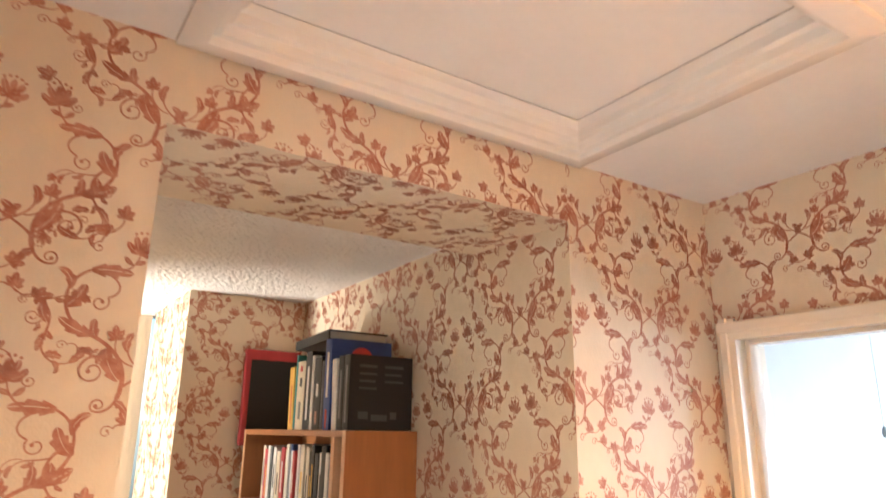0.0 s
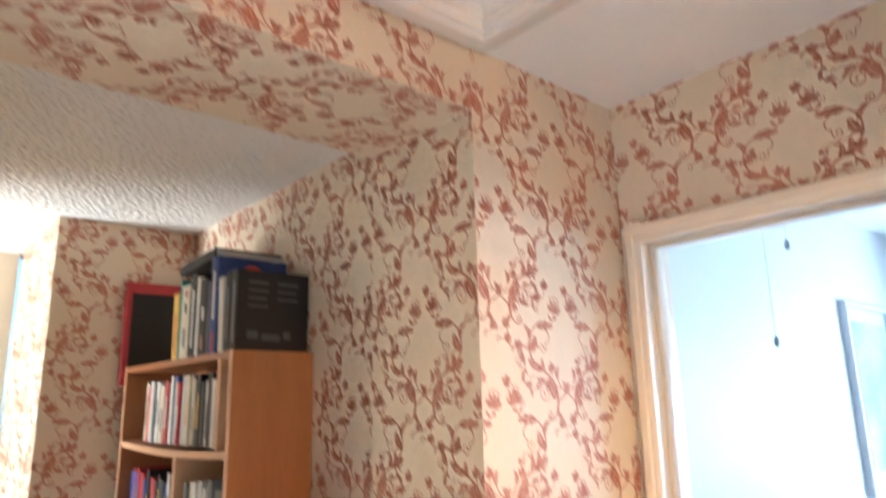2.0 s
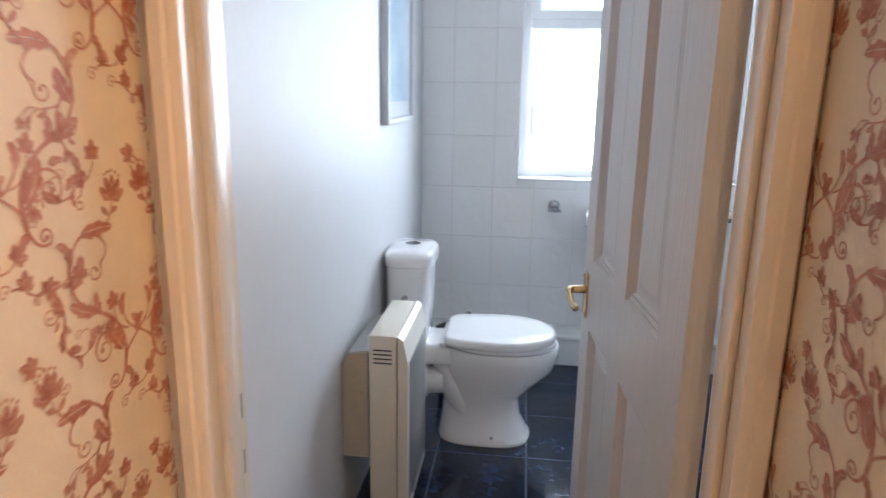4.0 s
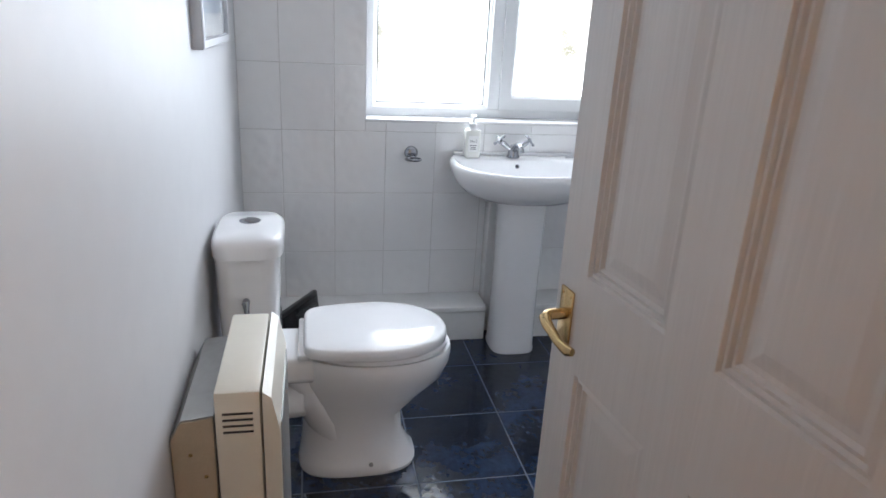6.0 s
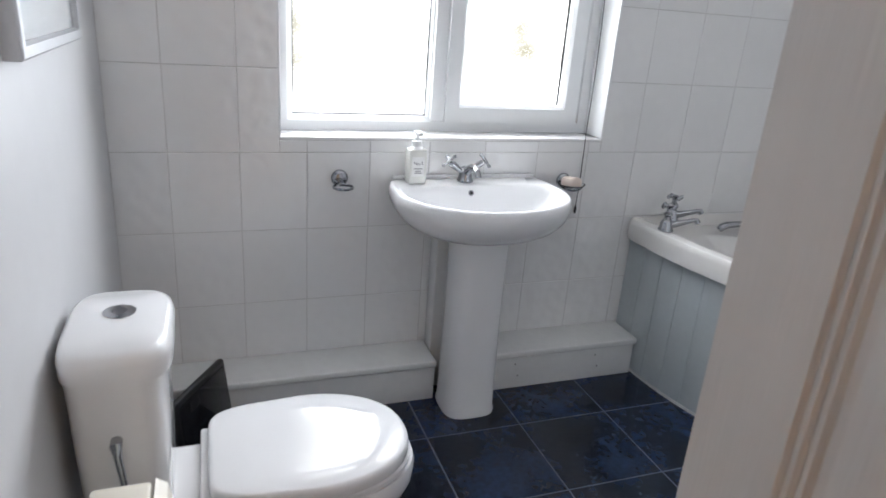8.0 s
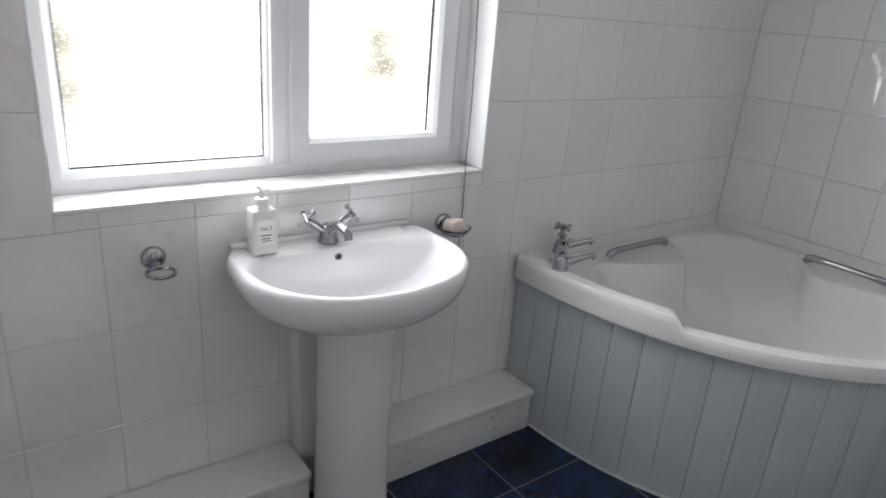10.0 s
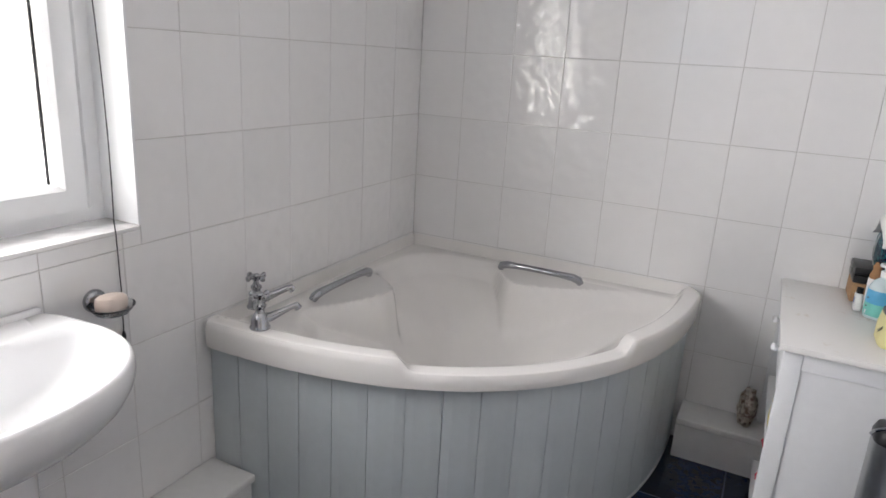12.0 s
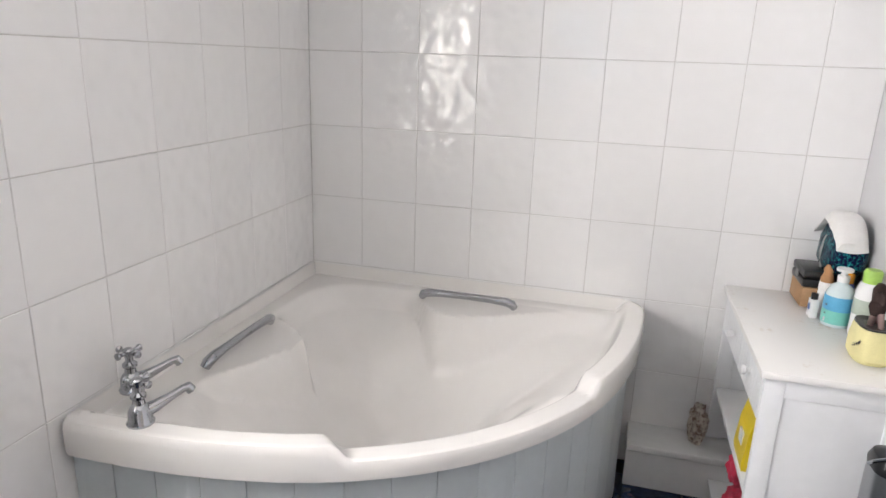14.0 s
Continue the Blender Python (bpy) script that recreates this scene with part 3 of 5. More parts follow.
def bath_height(u, v):
    """Height of the tub's inside: rim with a dipped front, sloping back in the corner, two arm rests."""
    front = front_share(u, v)
    dip = smooth_step(0.485, 0.430, abs(u - v + 0.038)) * smooth_step(0.87, 0.935, front)
    top = RIM - 0.036 * dip
    d = soft_min((u - 0.062, v - 0.062, (u + v) * 0.7071 - 0.175, (1 - front) * SIDE - 0.058, 0.805 * u - 0.593 * v + 0.44), 0.022)
    along = (u + v) * 0.7071
    fall = smooth_step(-0.004, 0.020, d) * 0.012 + 0.030 * smooth_step(0.010, 0.060, d) + 0.36 * smooth_step(-0.03, 0.58, d)
    fall += 0.030 * smooth_step(0.46, 0.56, along) * smooth_step(0.45, 0.25, abs(u - v)) * smooth_step(0.10, 0.20, d)
    fall += 0.045 * smooth_step(0.0, 0.045, (1 - front) * SIDE - 0.050)
    z = top - fall
    for p, q in ((u, v), (v, u)):
        wide = 0.085 + 0.155 * smooth_step(0.40, 0.56, q) * smooth_step(0.98, 0.60, q)
        arm = smooth_step(wide + 0.030, wide - 0.008, p) * smooth_step(0.34, 0.46, q) * smooth_step(1.0, 0.90, q)
        z += (max(z, RIM - 0.048) - z) * arm
    return min(z, top)


def bath_tub():
    bm = bmesh.new()
    seg = 240
    angles = [2 * math.pi * i / seg for i in range(seg)]
    rr = [bath_radius(a) for a in angles]
    rings = []
    for s, z in ((0.98, RIM - 0.084), (0.997, RIM - 0.080), (1.0, RIM - 0.066), (1.0, RIM - 0.022), (0.997, RIM - 0.009), (0.990, RIM - 0.002)):
        ring = []
        for a, r in zip(angles, rr):
            u, v = CU + s * r * math.cos(a), CV + s * r * math.sin(a)
            drop = RIM - bath_height(CU + 0.975 * r * math.cos(a), CV + 0.975 * r * math.sin(a)) if z > RIM - 0.03 else 0
            drop = drop if min(u, v) > 0.1 else 0
            ring.append(bm.verts.new((BATH_E - 0.009 - u, BATH_S + 0.009 + v, z - drop)))
        rings.append(ring)
    steps = [0.980 - 0.34 * i / 48 for i in range(49)] + [0.64 * (1 - i / 26) for i in range(1, 26)]
    for s in steps:
        ring = []
        for a, r in zip(angles, rr):
            u, v = CU + s * r * math.cos(a), CV + s * r * math.sin(a)
            ring.append(bm.verts.new((BATH_E - 0.009 - u, BATH_S + 0.009 + v, bath_height(u, v))))
        rings.append(ring)
    bridge(bm, rings)
    bm.faces.new(rings[-1])
    return bm


part("tub", bath_tub(), M_ACRYLIC, bath)


def front_point(t, side):
    """Place on the curved front, t from 0 (window wall) to 1 (other wall)."""
    a = t * math.pi / 2
    s, c = math.sin(a), math.cos(a)
    return side * abs(s) ** (2 / NEXP), side * abs(c) ** (2 / NEXP)


fine_front = [front_point(i / 1000, SIDE - 0.030) for i in range(1001)]
run = [0.0]
for p, q in zip(fine_front, fine_front[1:]):
    run.append(run[-1] + math.hypot(q[0] - p[0], q[1] - p[1]))
BOARDS = 19
for k in range(BOARDS):
    a, b = run[-1] * k / BOARDS + 0.0009, run[-1] * (k + 1) / BOARDS - 0.0009
    outline = []
    for i in range(5):
        target = a + (b - a) * i / 4
        j = min(range(1001), key=lambda n: abs(run[n] - target))
        outline.append(fine_front[j])
    bm = bmesh.new()
    rings = []
    for z in (0.012, RIM - 0.078):
        ring = []
        for i, (u, v) in enumerate(outline):
            d = 0.002 if i in (0, 4) else 0.0
            l = math.hypot(u, v)
            ring.append((BATH_E - 0.009 - u * (1 - d / l), BATH_S + 0.009 + v * (1 - d / l), z))
        for u, v in reversed(outline):
            ring.append((BATH_E - 0.009 - u * 0.985, BATH_S + 0.009 + v * 0.985, z))
        rings.append(ring)
    part("board", loft(rings, bm), M_PANEL, bath, smooth=False)
back = [front_point(i / 60, SIDE - 0.043) for i in range(61)]
bm = loft([[(BATH_E - 0.009 - u, BATH_S + 0.009 + v, z) for u, v in back] + [(BATH_E - 0.009 - u * 0.98, BATH_S + 0.009 + v * 0.98, z) for u, v in reversed(back)] for z in (0.0, RIM - 0.080)])
part("groove_backing", bm, M_PANEL, bath, smooth=False)
bm = loft([[(BATH_E - 0.009 - u * k, BATH_S + 0.009 + v * k, z) for u, v in back for k in (1.012,)] + [(BATH_E - 0.009 - u * 1.0, BATH_S + 0.009 + v * 1.0, z) for u, v in reversed(back)] for z in (0.0, 0.010)])
part("sealant", bm, M_WHITEPLASTIC, bath, "white bead of sealant along the floor", smooth=False)


def grip(a, b, out):
    """Chrome grab handle between two ends."""
    a, b, out = Vector(a), Vector(b), Vector(out)
    pts = [a, a + out * 0.6 + (b - a) * 0.02, a + out + (b - a) * 0.09]
    pts += [a + (b - a) * t + out * (1 + 0.15 * math.sin(math.pi * t)) for t in (0.25, 0.5, 0.75)]
    pts += [b + out + (a - b) * 0.09, b + out * 0.6 + (a - b) * 0.02, b]
    return tube(pts, [0.013, 0.015, 0.0145, 0.012, 0.0115, 0.012, 0.0145, 0.015, 0.013], 14)


part("grab_handle", grip((4.268, -0.938, 0.572), (4.268, -1.262, 0.572), (-0.008, 0, 0.020)), M_CHROME, bath, "chrome grab handle")
part("grab_handle", grip((3.905, -1.632, 0.572), (3.592, -1.632, 0.572), (0, 0.010, 0.020)), M_CHROME, bath, "chrome grab handle")


def bath_tap(x, y, turn):
    t = thing("bath_tap", "chrome pillar bath tap with a cross head", "tap", "bath taps", (x, y, RIM - 0.001))
    t.rotation_euler = (0, 0, radians(turn))
    part("body", lathe([(0.027, 0), (0.028, 0.005), (0.024, 0.012), (0.023, 0.030), (0.018, 0.040), (0.013, 0.045), (0.012, 0.056), (0.016, 0.060), (0.016, 0.066), (0.009, 0.072), (0.008, 0.084), (0.0, 0.085)], 28), M_CHROME, t)
    part("spout", tube([(0, 0, 0.024), (0.03, 0, 0.030), (0.06, 0, 0.042), (0.088, 0, 0.054), (0.098, 0, 0.055), (0.104, 0, 0.046)], [0.017, 0.013, 0.0095, 0.0085, 0.011, 0.011], 16), M_CHROME, t)
    for k in range(4):
        a = math.pi / 5 + k * math.pi / 2
        part("head_arm", tube([(r * math.cos(a), r * math.sin(a), z) for r, z in ((0, 0.092), (0.014, 0.093), (0.021, 0.093), (0.027, 0.093), (0.031, 0.093), (0.034, 0.093))], [0.007, 0.004, 0.0045, 0.0085, 0.008, 0.002], 12), M_CHROME, t)
    part("cap", lathe([(0.011, 0.084), (0.012, 0.098), (0.008, 0.102), (0, 0.103)], 20), M_CHROME, t)
    return t


bath_tap(4.20, -0.625, -128)
bath_tap(4.312, -0.735, -135)

# ---- wash basin ----
basin = thing("wash_basin", "white ceramic wash basin with a rounded front", "basin")
BY, BXB, BZ = 0.115, BATH_E - 0.008, 0.772


def basin_outline(k, z, back, nback, taper=0.0, seg=96):
    """D-shaped outline: a round front scaled by k and a squarer back reaching to a given depth."""
    out = []
    for i in range(seg):
        t = 2 * math.pi * i / seg
        c, s = math.cos(t), math.sin(t)
        n = 2.2 if c > 0 else nback
        x = (0.256 * k if c > 0 else back) * math.copysign(abs(c) ** (2 / n), c)
        y = 0.290 * k * math.copysign(abs(s) ** (2 / n), s) * (1 - (taper * min(1, -x / 0.165) ** 2 if x < 0 else 0))
        out.append((BXB - 0.165 - x, BY + y, z))
    return out


def basin_body():
    bm = bmesh.new()
    rings = []
    for k, z in ((0.34, 0.634), (0.55, 0.637), (0.72, 0.648), (0.85, 0.668), (0.94, 0.694), (0.985, 0.720), (1.0, 0.742), (0.997, 0.756), (0.985, 0.766), (0.968, 0.771), (0.950, BZ)):
        rings.append([bm.verts.new(p) for p in basin_outline(k, z, 0.165, 9, 0.07)])
    for k, z, back, nb in ((0.922, BZ - 0.001, 0.085, 4.0), (0.903, 0.766, 0.072, 3.4), (0.885, 0.752, 0.064, 3.0), (0.85, 0.730, 0.058, 2.8), (0.76, 0.700, 0.050, 2.5), (0.62, 0.672, 0.040, 2.3), (0.44, 0.655, 0.026, 2.2), (0.24, 0.646, 0.010, 2.2), (0.10, 0.644, -0.006, 2.2)):
        rings.append([bm.verts.new(p) for p in basin_outline(k, z, max(back, 0.012), nb)])
    bridge(bm, rings)
    bm.faces.new(rings[0])
    bm.faces.new(rings[-1])
    return bm


part("bowl", basin_body(), M_CERAMIC, basin)
part("splash_lip", box(BXB - 0.018, BXB, BY - 0.258, BY + 0.258, BZ - 0.004, BZ + 0.012, 0.006, 3), M_CERAMIC, basin)
ov = part("overflow", lathe([(0.006, 0), (0.0100, 0.0005), (0.0100, 0.0025), (0.006, 0.003)], 20), M_CHROME, basin, "chrome-ringed overflow hole")
ov.matrix_local = pose(BXB - 0.1015, BY + 0.012, 0.744, 0, -70)
# no real opening: a black disc paints the shade inside the ring
hole = part("overflow_shade", lathe([(0, 0.0025), (0.0080, 0.0022)], 20), M_BLACK, basin, "black disc for the shade in the overflow hole")
hole.matrix_local = pose(BXB - 0.1015, BY + 0.012, 0.744, 0, -70)
part("drain", lathe([(0, 0.002), (0.014, 0.002), (0.021, 0.004), (0.023, 0.001)], 28, (BXB - 0.170, BY, 0.644)), M_CHROME, basin, "chrome plug hole")

pedestal = tagged(link("basin_pedestal", loft([superloop(4.168, BY + 0.012, a, b, z, n, 40) for z, a, b, n in ((0.0, 0.094, 0.092, 3.4), (0.012, 0.096, 0.094, 3.4), (0.028, 0.092, 0.091, 3.2), (0.12, 0.091, 0.089, 3.2), (0.35, 0.090, 0.088, 3.0), (0.50, 0.091, 0.090, 2.8), (0.60, 0.094, 0.094, 2.6), (0.645, 0.096, 0.097, 2.6))]), M_CERAMIC, True), "tall white ceramic pedestal under the wash basin", "pedestal")

mixer = thing("basin_mixer_tap", "chrome basin mixer tap with two angled cross heads", "tap", at=(BXB - 0.060, BY + 0.02, BZ))
part("body", lathe([(0.026, 0), (0.028, 0.004), (0.024, 0.014), (0.021, 0.032), (0.019, 0.045), (0.010, 0.052), (0, 0.053)], 28), M_CHROME, mixer)
part("spout", tube([(0.0, 0, 0.030), (-0.02, 0, 0.045), (-0.05, 0, 0.060), (-0.085, 0, 0.062), (-0.105, 0, 0.052), (-0.110, 0, 0.040)], [0.016, 0.015, 0.012, 0.010, 0.010, 0.010], 14), M_CHROME, mixer)
for s in (-1, 1):
    arm = part("valve", tube([(0, 0, 0.028), (0, s * 0.028, 0.044), (0, s * 0.046, 0.058), (-0.004, s * 0.058, 0.066)], [0.013, 0.010, 0.012, 0.009], 12), M_CHROME, mixer)
    hub = Vector((-0.006, s * 0.064, 0.072))
    axis = Vector((-0.2, s * 0.75, 0.62)).normalized()
    p, q = axis.orthogonal().normalized(), axis.cross(axis.orthogonal().normalized())
    for k in range(4):
        a = k * math.pi / 2 + 0.5
        d = p * math.cos(a) + q * math.sin(a)
        part("head_arm", tube([hub, hub + d * 0.016, hub + d * 0.025, hub + d * 0.030], [0.006, 0.004, 0.007, 0.002], 10), M_CHROME, arm)

# ---- toilet ----
TX = 3.505
toilet = thing("toilet", "white ceramic close-coupled toilet with the lid down", "toilet")


def pan():
    """Foot, throat and bowl of the pan; front towards -y."""
    specs = ((0.0, 0.815, 0.175, 0.118, 3.0), (0.012, 0.815, 0.178, 0.120, 3.0), (0.03, 0.82, 0.170, 0.112, 2.8), (0.10, 0.83, 0.150, 0.098, 2.6), (0.17, 0.83, 0.145, 0.100, 2.4), (0.23, 0.80, 0.175, 0.116, 2.3), (0.29, 0.775, 0.215, 0.140, 2.2), (0.34, 0.765, 0.224, 0.156, 2.2), (0.375, 0.765, 0.226, 0.160, 2.2), (0.385, 0.765, 0.222, 0.157, 2.2))
    return loft([superloop(TX, cy, ax, ay, z, n, 56) for z, cy, ay, ax, n in specs])


part("pan", pan(), M_CERAMIC, toilet)
for side in (-1, 1):
    part("trapway", tube([(TX + side * 0.035, 0.985, 0.335), (TX + side * 0.034, 0.95, 0.27), (TX + side * 0.034, 0.915, 0.19), (TX + side * 0.032, 0.875, 0.115), (TX + side * 0.030, 0.84, 0.06), (TX + side * 0.02, 0.81, 0.02)], [0.045, 0.058, 0.064, 0.064, 0.060, 0.04], 22), M_CERAMIC, toilet)
part("rear_deck", box(TX - 0.105, TX + 0.105, 0.93, 1.17, 0.31, 0.392, 0.02, 3), M_CERAMIC, toilet)
part("seat", loft([superloop(TX, 0.765, 0.163 * k, 0.214 * k, z, 2.2, 56) for k, z in ((0.97, 0.388), (1.0, 0.392), (1.0, 0.402), (0.98, 0.405))]), M_SEAT, toilet)


def lid_ring(k, z):
    """Lid outline: an egg with its blunt end cut straight at the hinges."""
    out = []
    for i in range(72):
        t = 2 * math.pi * i / 72
        c, q = math.cos(t), math.sin(t)
        if q <= 0:
            x, y = 0.168 * math.copysign(abs(c) ** (2 / 2.15), c), 0.215 * -(abs(q) ** (2 / 2.15))
        else:
            y = 0.200 * abs(q) ** (2 / 9)
            x = 0.168 * math.copysign(abs(c) ** (2 / 9), c) * (1 - 0.17 * (y / 0.200) ** 2)
        out.append((TX + x * k, 0.770 + y * k, z))
    return out


part("lid", loft([lid_ring(k, z) for k, z in ((0.975, 0.406), (0.995, 0.409), (1.0, 0.414), (1.0, 0.424), (0.992, 0.431), (0.975, 0.436), (0.94, 0.4385), (0.6, 0.4395), (0.2, 0.4398))]), M_SEAT, toilet)
part("hinge_block", box(TX - 0.12, TX + 0.12, 0.955, 0.985, 0.392, 0.412, 0.006), M_SEAT, toilet)
cist = part("cistern", loft([superloop(TX, 1.108, a, b, z, 4.2, 56) for z, a, b in ((0.385, 0.112, 0.070), (0.40, 0.120, 0.076), (0.55, 0.128, 0.080), (0.69, 0.132, 0.083))]), M_CERAMIC, toilet)
part("cistern_lid", loft([superloop(TX, 1.105, a, b, z, 4.2, 56) for z, a, b in ((0.690, 0.132, 0.083), (0.694, 0.140, 0.090), (0.724, 0.141, 0.091), (0.738, 0.136, 0.087), (0.746, 0.124, 0.077), (0.750, 0.05, 0.02))]), M_CERAMIC, toilet)
part("flush_button", lathe([(0.027, 0), (0.028, 0.004), (0.023, 0.006), (0.012, 0.005), (0, 0.005)], 28, (TX + 0.02, 1.105, 0.748)), M_CHROME, toilet, "chrome flush button")
part("overflow_pipe", tube([(TX - 0.122, 1.11, 0.580), (TX - 0.146, 1.11, 0.580), (TX - 0.150, 1.108, 0.565), (TX - 0.150, 1.102, 0.50), (TX - 0.148, 1.09, 0.468)], [0.010, 0.010, 0.007, 0.0055, 0.0055], 10), M_CHROME, toilet, "thin chrome fill pipe")
part("waste_pipe", tube([(TX - 0.05, 0.97, 0.235), (TX - 0.05, 1.03, 0.23), (TX - 0.05, 1.035, 0.23), (TX - 0.05, 1.09, 0.23), (TX - 0.05, 1.095, 0.23), (TX - 0.05, 1.20, 0.23)], [0.05, 0.05, 0.064, 0.064, 0.055, 0.055], 20), M_WHITEPLASTIC, toilet, "white plastic soil pipe")
part("connector_label", box(TX - 0.1155, TX - 0.1125, 1.045, 1.078, 0.20, 0.26), plain("printed grey label", (0.45, 0.45, 0.46), 0.5), toilet, "grey printed sticker", smooth=False)
part("supply_pipe", tube([(TX - 0.11, 1.14, 0.0), (TX - 0.11, 1.14, 0.20), (TX - 0.108, 1.14, 0.30), (TX - 0.09, 1.12, 0.39)], [0.011, 0.011, 0.008, 0.008], 10), M_WHITEPLASTIC, toilet, "white water supply pipe")
part("floor_screw", lathe([(0.007, 0), (0.006, 0.003), (0, 0.004)], 14), M_GALV, toilet).matrix_local = pose(TX - 0.112, 0.78, 0.035, 0, -75)

# ---- heater ----
heater = thing("panel_heater", "cream steel electric heater with side vents on a grey wall bracket", "heater")
part("wall_box", loft([[(x, BATH_N - 0.002, 0.24), (x, BATH_N - 0.002, 0.535), (x, BATH_N - 0.022, 0.572), (x, 1.125, 0.580), (x, 1.125, 0.24)] for x in (2.862, 3.19)]), M_GALV, heater, "grey galvanised rear box", smooth=False)
body = part("body", box(2.852, 3.192, 1.040, 1.122, 0.06, 0.632, 0.006), M_CREAM, heater)
part("front_cover", loft([[(x, 1.036, 0.06), (x, 1.036, 0.632), (x, 1.020, 0.620), (x, 1.006, 0.55), (x, 1.006, 0.06)] for x in (2.848, 3.196)]), M_CREAM, heater, smooth=False)
part("end_plate", loft([[(x, BATH_N - 0.004, 0.242), (x, BATH_N - 0.004, 0.533), (x, BATH_N - 0.023, 0.569), (x, 1.127, 0.577), (x, 1.127, 0.242)] for x in (2.858, 2.861)]), plain("beige steel end", (0.50, 0.42, 0.31), 0.4), heater, "beige end plate with screws", smooth=False)
part("grille", box(2.875, 3.17, 1.003, 1.008, 0.10, 0.55, 0.002), M_GALV, heater, "grey front grille")
# slots are not cut; black strips on the body paint their shade
for k in range(4):
    part("vent_slot_shade", box(2.850, 2.853, 1.054, 1.108, 0.586 - 0.013 * k, 0.5895 - 0.013 * k), M_BLACK, body, "black strip for the shade in a vent slot", smooth=False)
for y in (1.145, 1.17):
    part("screw", lathe([(0.004, 0), (0.003, 0.0015), (0, 0.002)], 10), M_BRASS, heater).matrix_local = pose(2.858, y, 0.50 - (1.17 - y) * 2, 0, -90)
for y in (1.05, 1.11):
    part("foot", box(2.87, 2.89, y - 0.01, y + 0.01, 0, 0.062), M_BLACK, heater)

# ---- picture ----
picture = thing("framed_picture", "blue and white abstract picture in a thin silver frame", "picture")
PX0, PX1, PZ0, PZ1 = 3.432, 3.955, 1.192, 1.937


def picture_frame():
    bm = bmesh.new()
    rings = []
    for ins, y in ((0, BATH_N), (0, BATH_N - 0.024), (0.004, BATH_N - 0.027), (0.020, BATH_N - 0.027), (0.024, BATH_N - 0.018), (0.024, BATH_N)):
        rings.append([bm.verts.new(p) for p in ((PX0 + ins, y, PZ0 + ins), (PX1 - ins, y, PZ0 + ins), (PX1 - ins, y, PZ1 - ins), (PX0 + ins, y, PZ1 - ins))])
    bridge(bm, rings)
    return bm


part("frame", picture_frame(), plain("pale silver frame", (0.62, 0.63, 0.65), 0.35, 0.05, 0.3), picture, smooth=False)
part("mount", box(PX0 + 0.02, PX1 - 0.02, BATH_N - 0.012, BATH_N - 0.004, PZ0 + 0.02, PZ1 - 0.02), plain("white mount board", (0.80, 0.80, 0.80), 0.6), picture, smooth=False)
part("print", box(PX0 + 0.07, PX1 - 0.07, BATH_N - 0.014, BATH_N - 0.0125, PZ0 + 0.08, PZ1 - 0.08), mat("blue abstract print", (0.55, 0.66, 0.74), 0.5, scale=4, second=(0.10, 0.27, 0.45), mix=(0.38, 0.60)), picture, smooth=False)
g = part("glass", box(PX0 + 0.022, PX1 - 0.022, BATH_N - 0.018, BATH_N - 0.016, PZ0 + 0.022, PZ1 - 0.022), M_GLASS, picture, smooth=False)
g.visible_shadow = False

# ---- cabinet ----
cab = thing("bathroom_cabinet", "small white painted wooden cabinet with drawers and an open shelf", "cabinet")
CX0, CX1, CY0, CY1, CH = 2.632, 2.935, BATH_S + 0.012, -1.145, 0.69
part("top", box(CX0 - 0.006, CX1 + 0.014, CY0 - 0.002, CY1 + 0.018, CH - 0.018, CH, 0.003), M_CABTOP, cab, "scuffed and stained white top")
for y0, y1 in ((CY1 - 0.018, CY1), (CY0, CY0 + 0.018)):
    part("side_panel", box(CX0 + 0.02, CX1 - 0.02, y0 + 0.004, y1 - 0.006, 0.05, CH - 0.018), M_WHITEWOOD, cab, smooth=False)
for x0, x1 in ((CX0, CX0 + 0.045), (CX1 - 0.045, CX1)):
    for y0, y1 in ((CY1 - 0.02, CY1), (CY0, CY0 + 0.02)):
        part("stile", box(x0, x1, y0, y1, 0.0, CH - 0.018, 0.002), M_WHITEWOOD, cab)
for z0, z1 in ((0.05, 0.10), (CH - 0.068, CH - 0.018)):
    part("side_rail", box(CX0 + 0.045, CX1 - 0.045, CY1 - 0.019, CY1 - 0.001, z0, z1, 0.002), M_WHITEWOOD, cab)
part("back_panel", box(CX0 + 0.002, CX0 + 0.010, CY0 + 0.02, CY1 - 0.02, 0.05, CH - 0.02), M_WHITEWOOD, cab, smooth=False)
for z in (0.06, 0.33):
    part("shelf", box(CX0 + 0.01, CX1 - 0.006, CY0 + 0.02, CY1 - 0.02, z, z + 0.015, 0.002), M_WHITEWOOD, cab)
part("drawer_floor", box(CX0 + 0.01, CX1 - 0.02, CY0 + 0.02, CY1 - 0.02, 0.545, 0.555), M_WHITEWOOD, cab, smooth=False)
mid = (CY0 + CY1) / 2
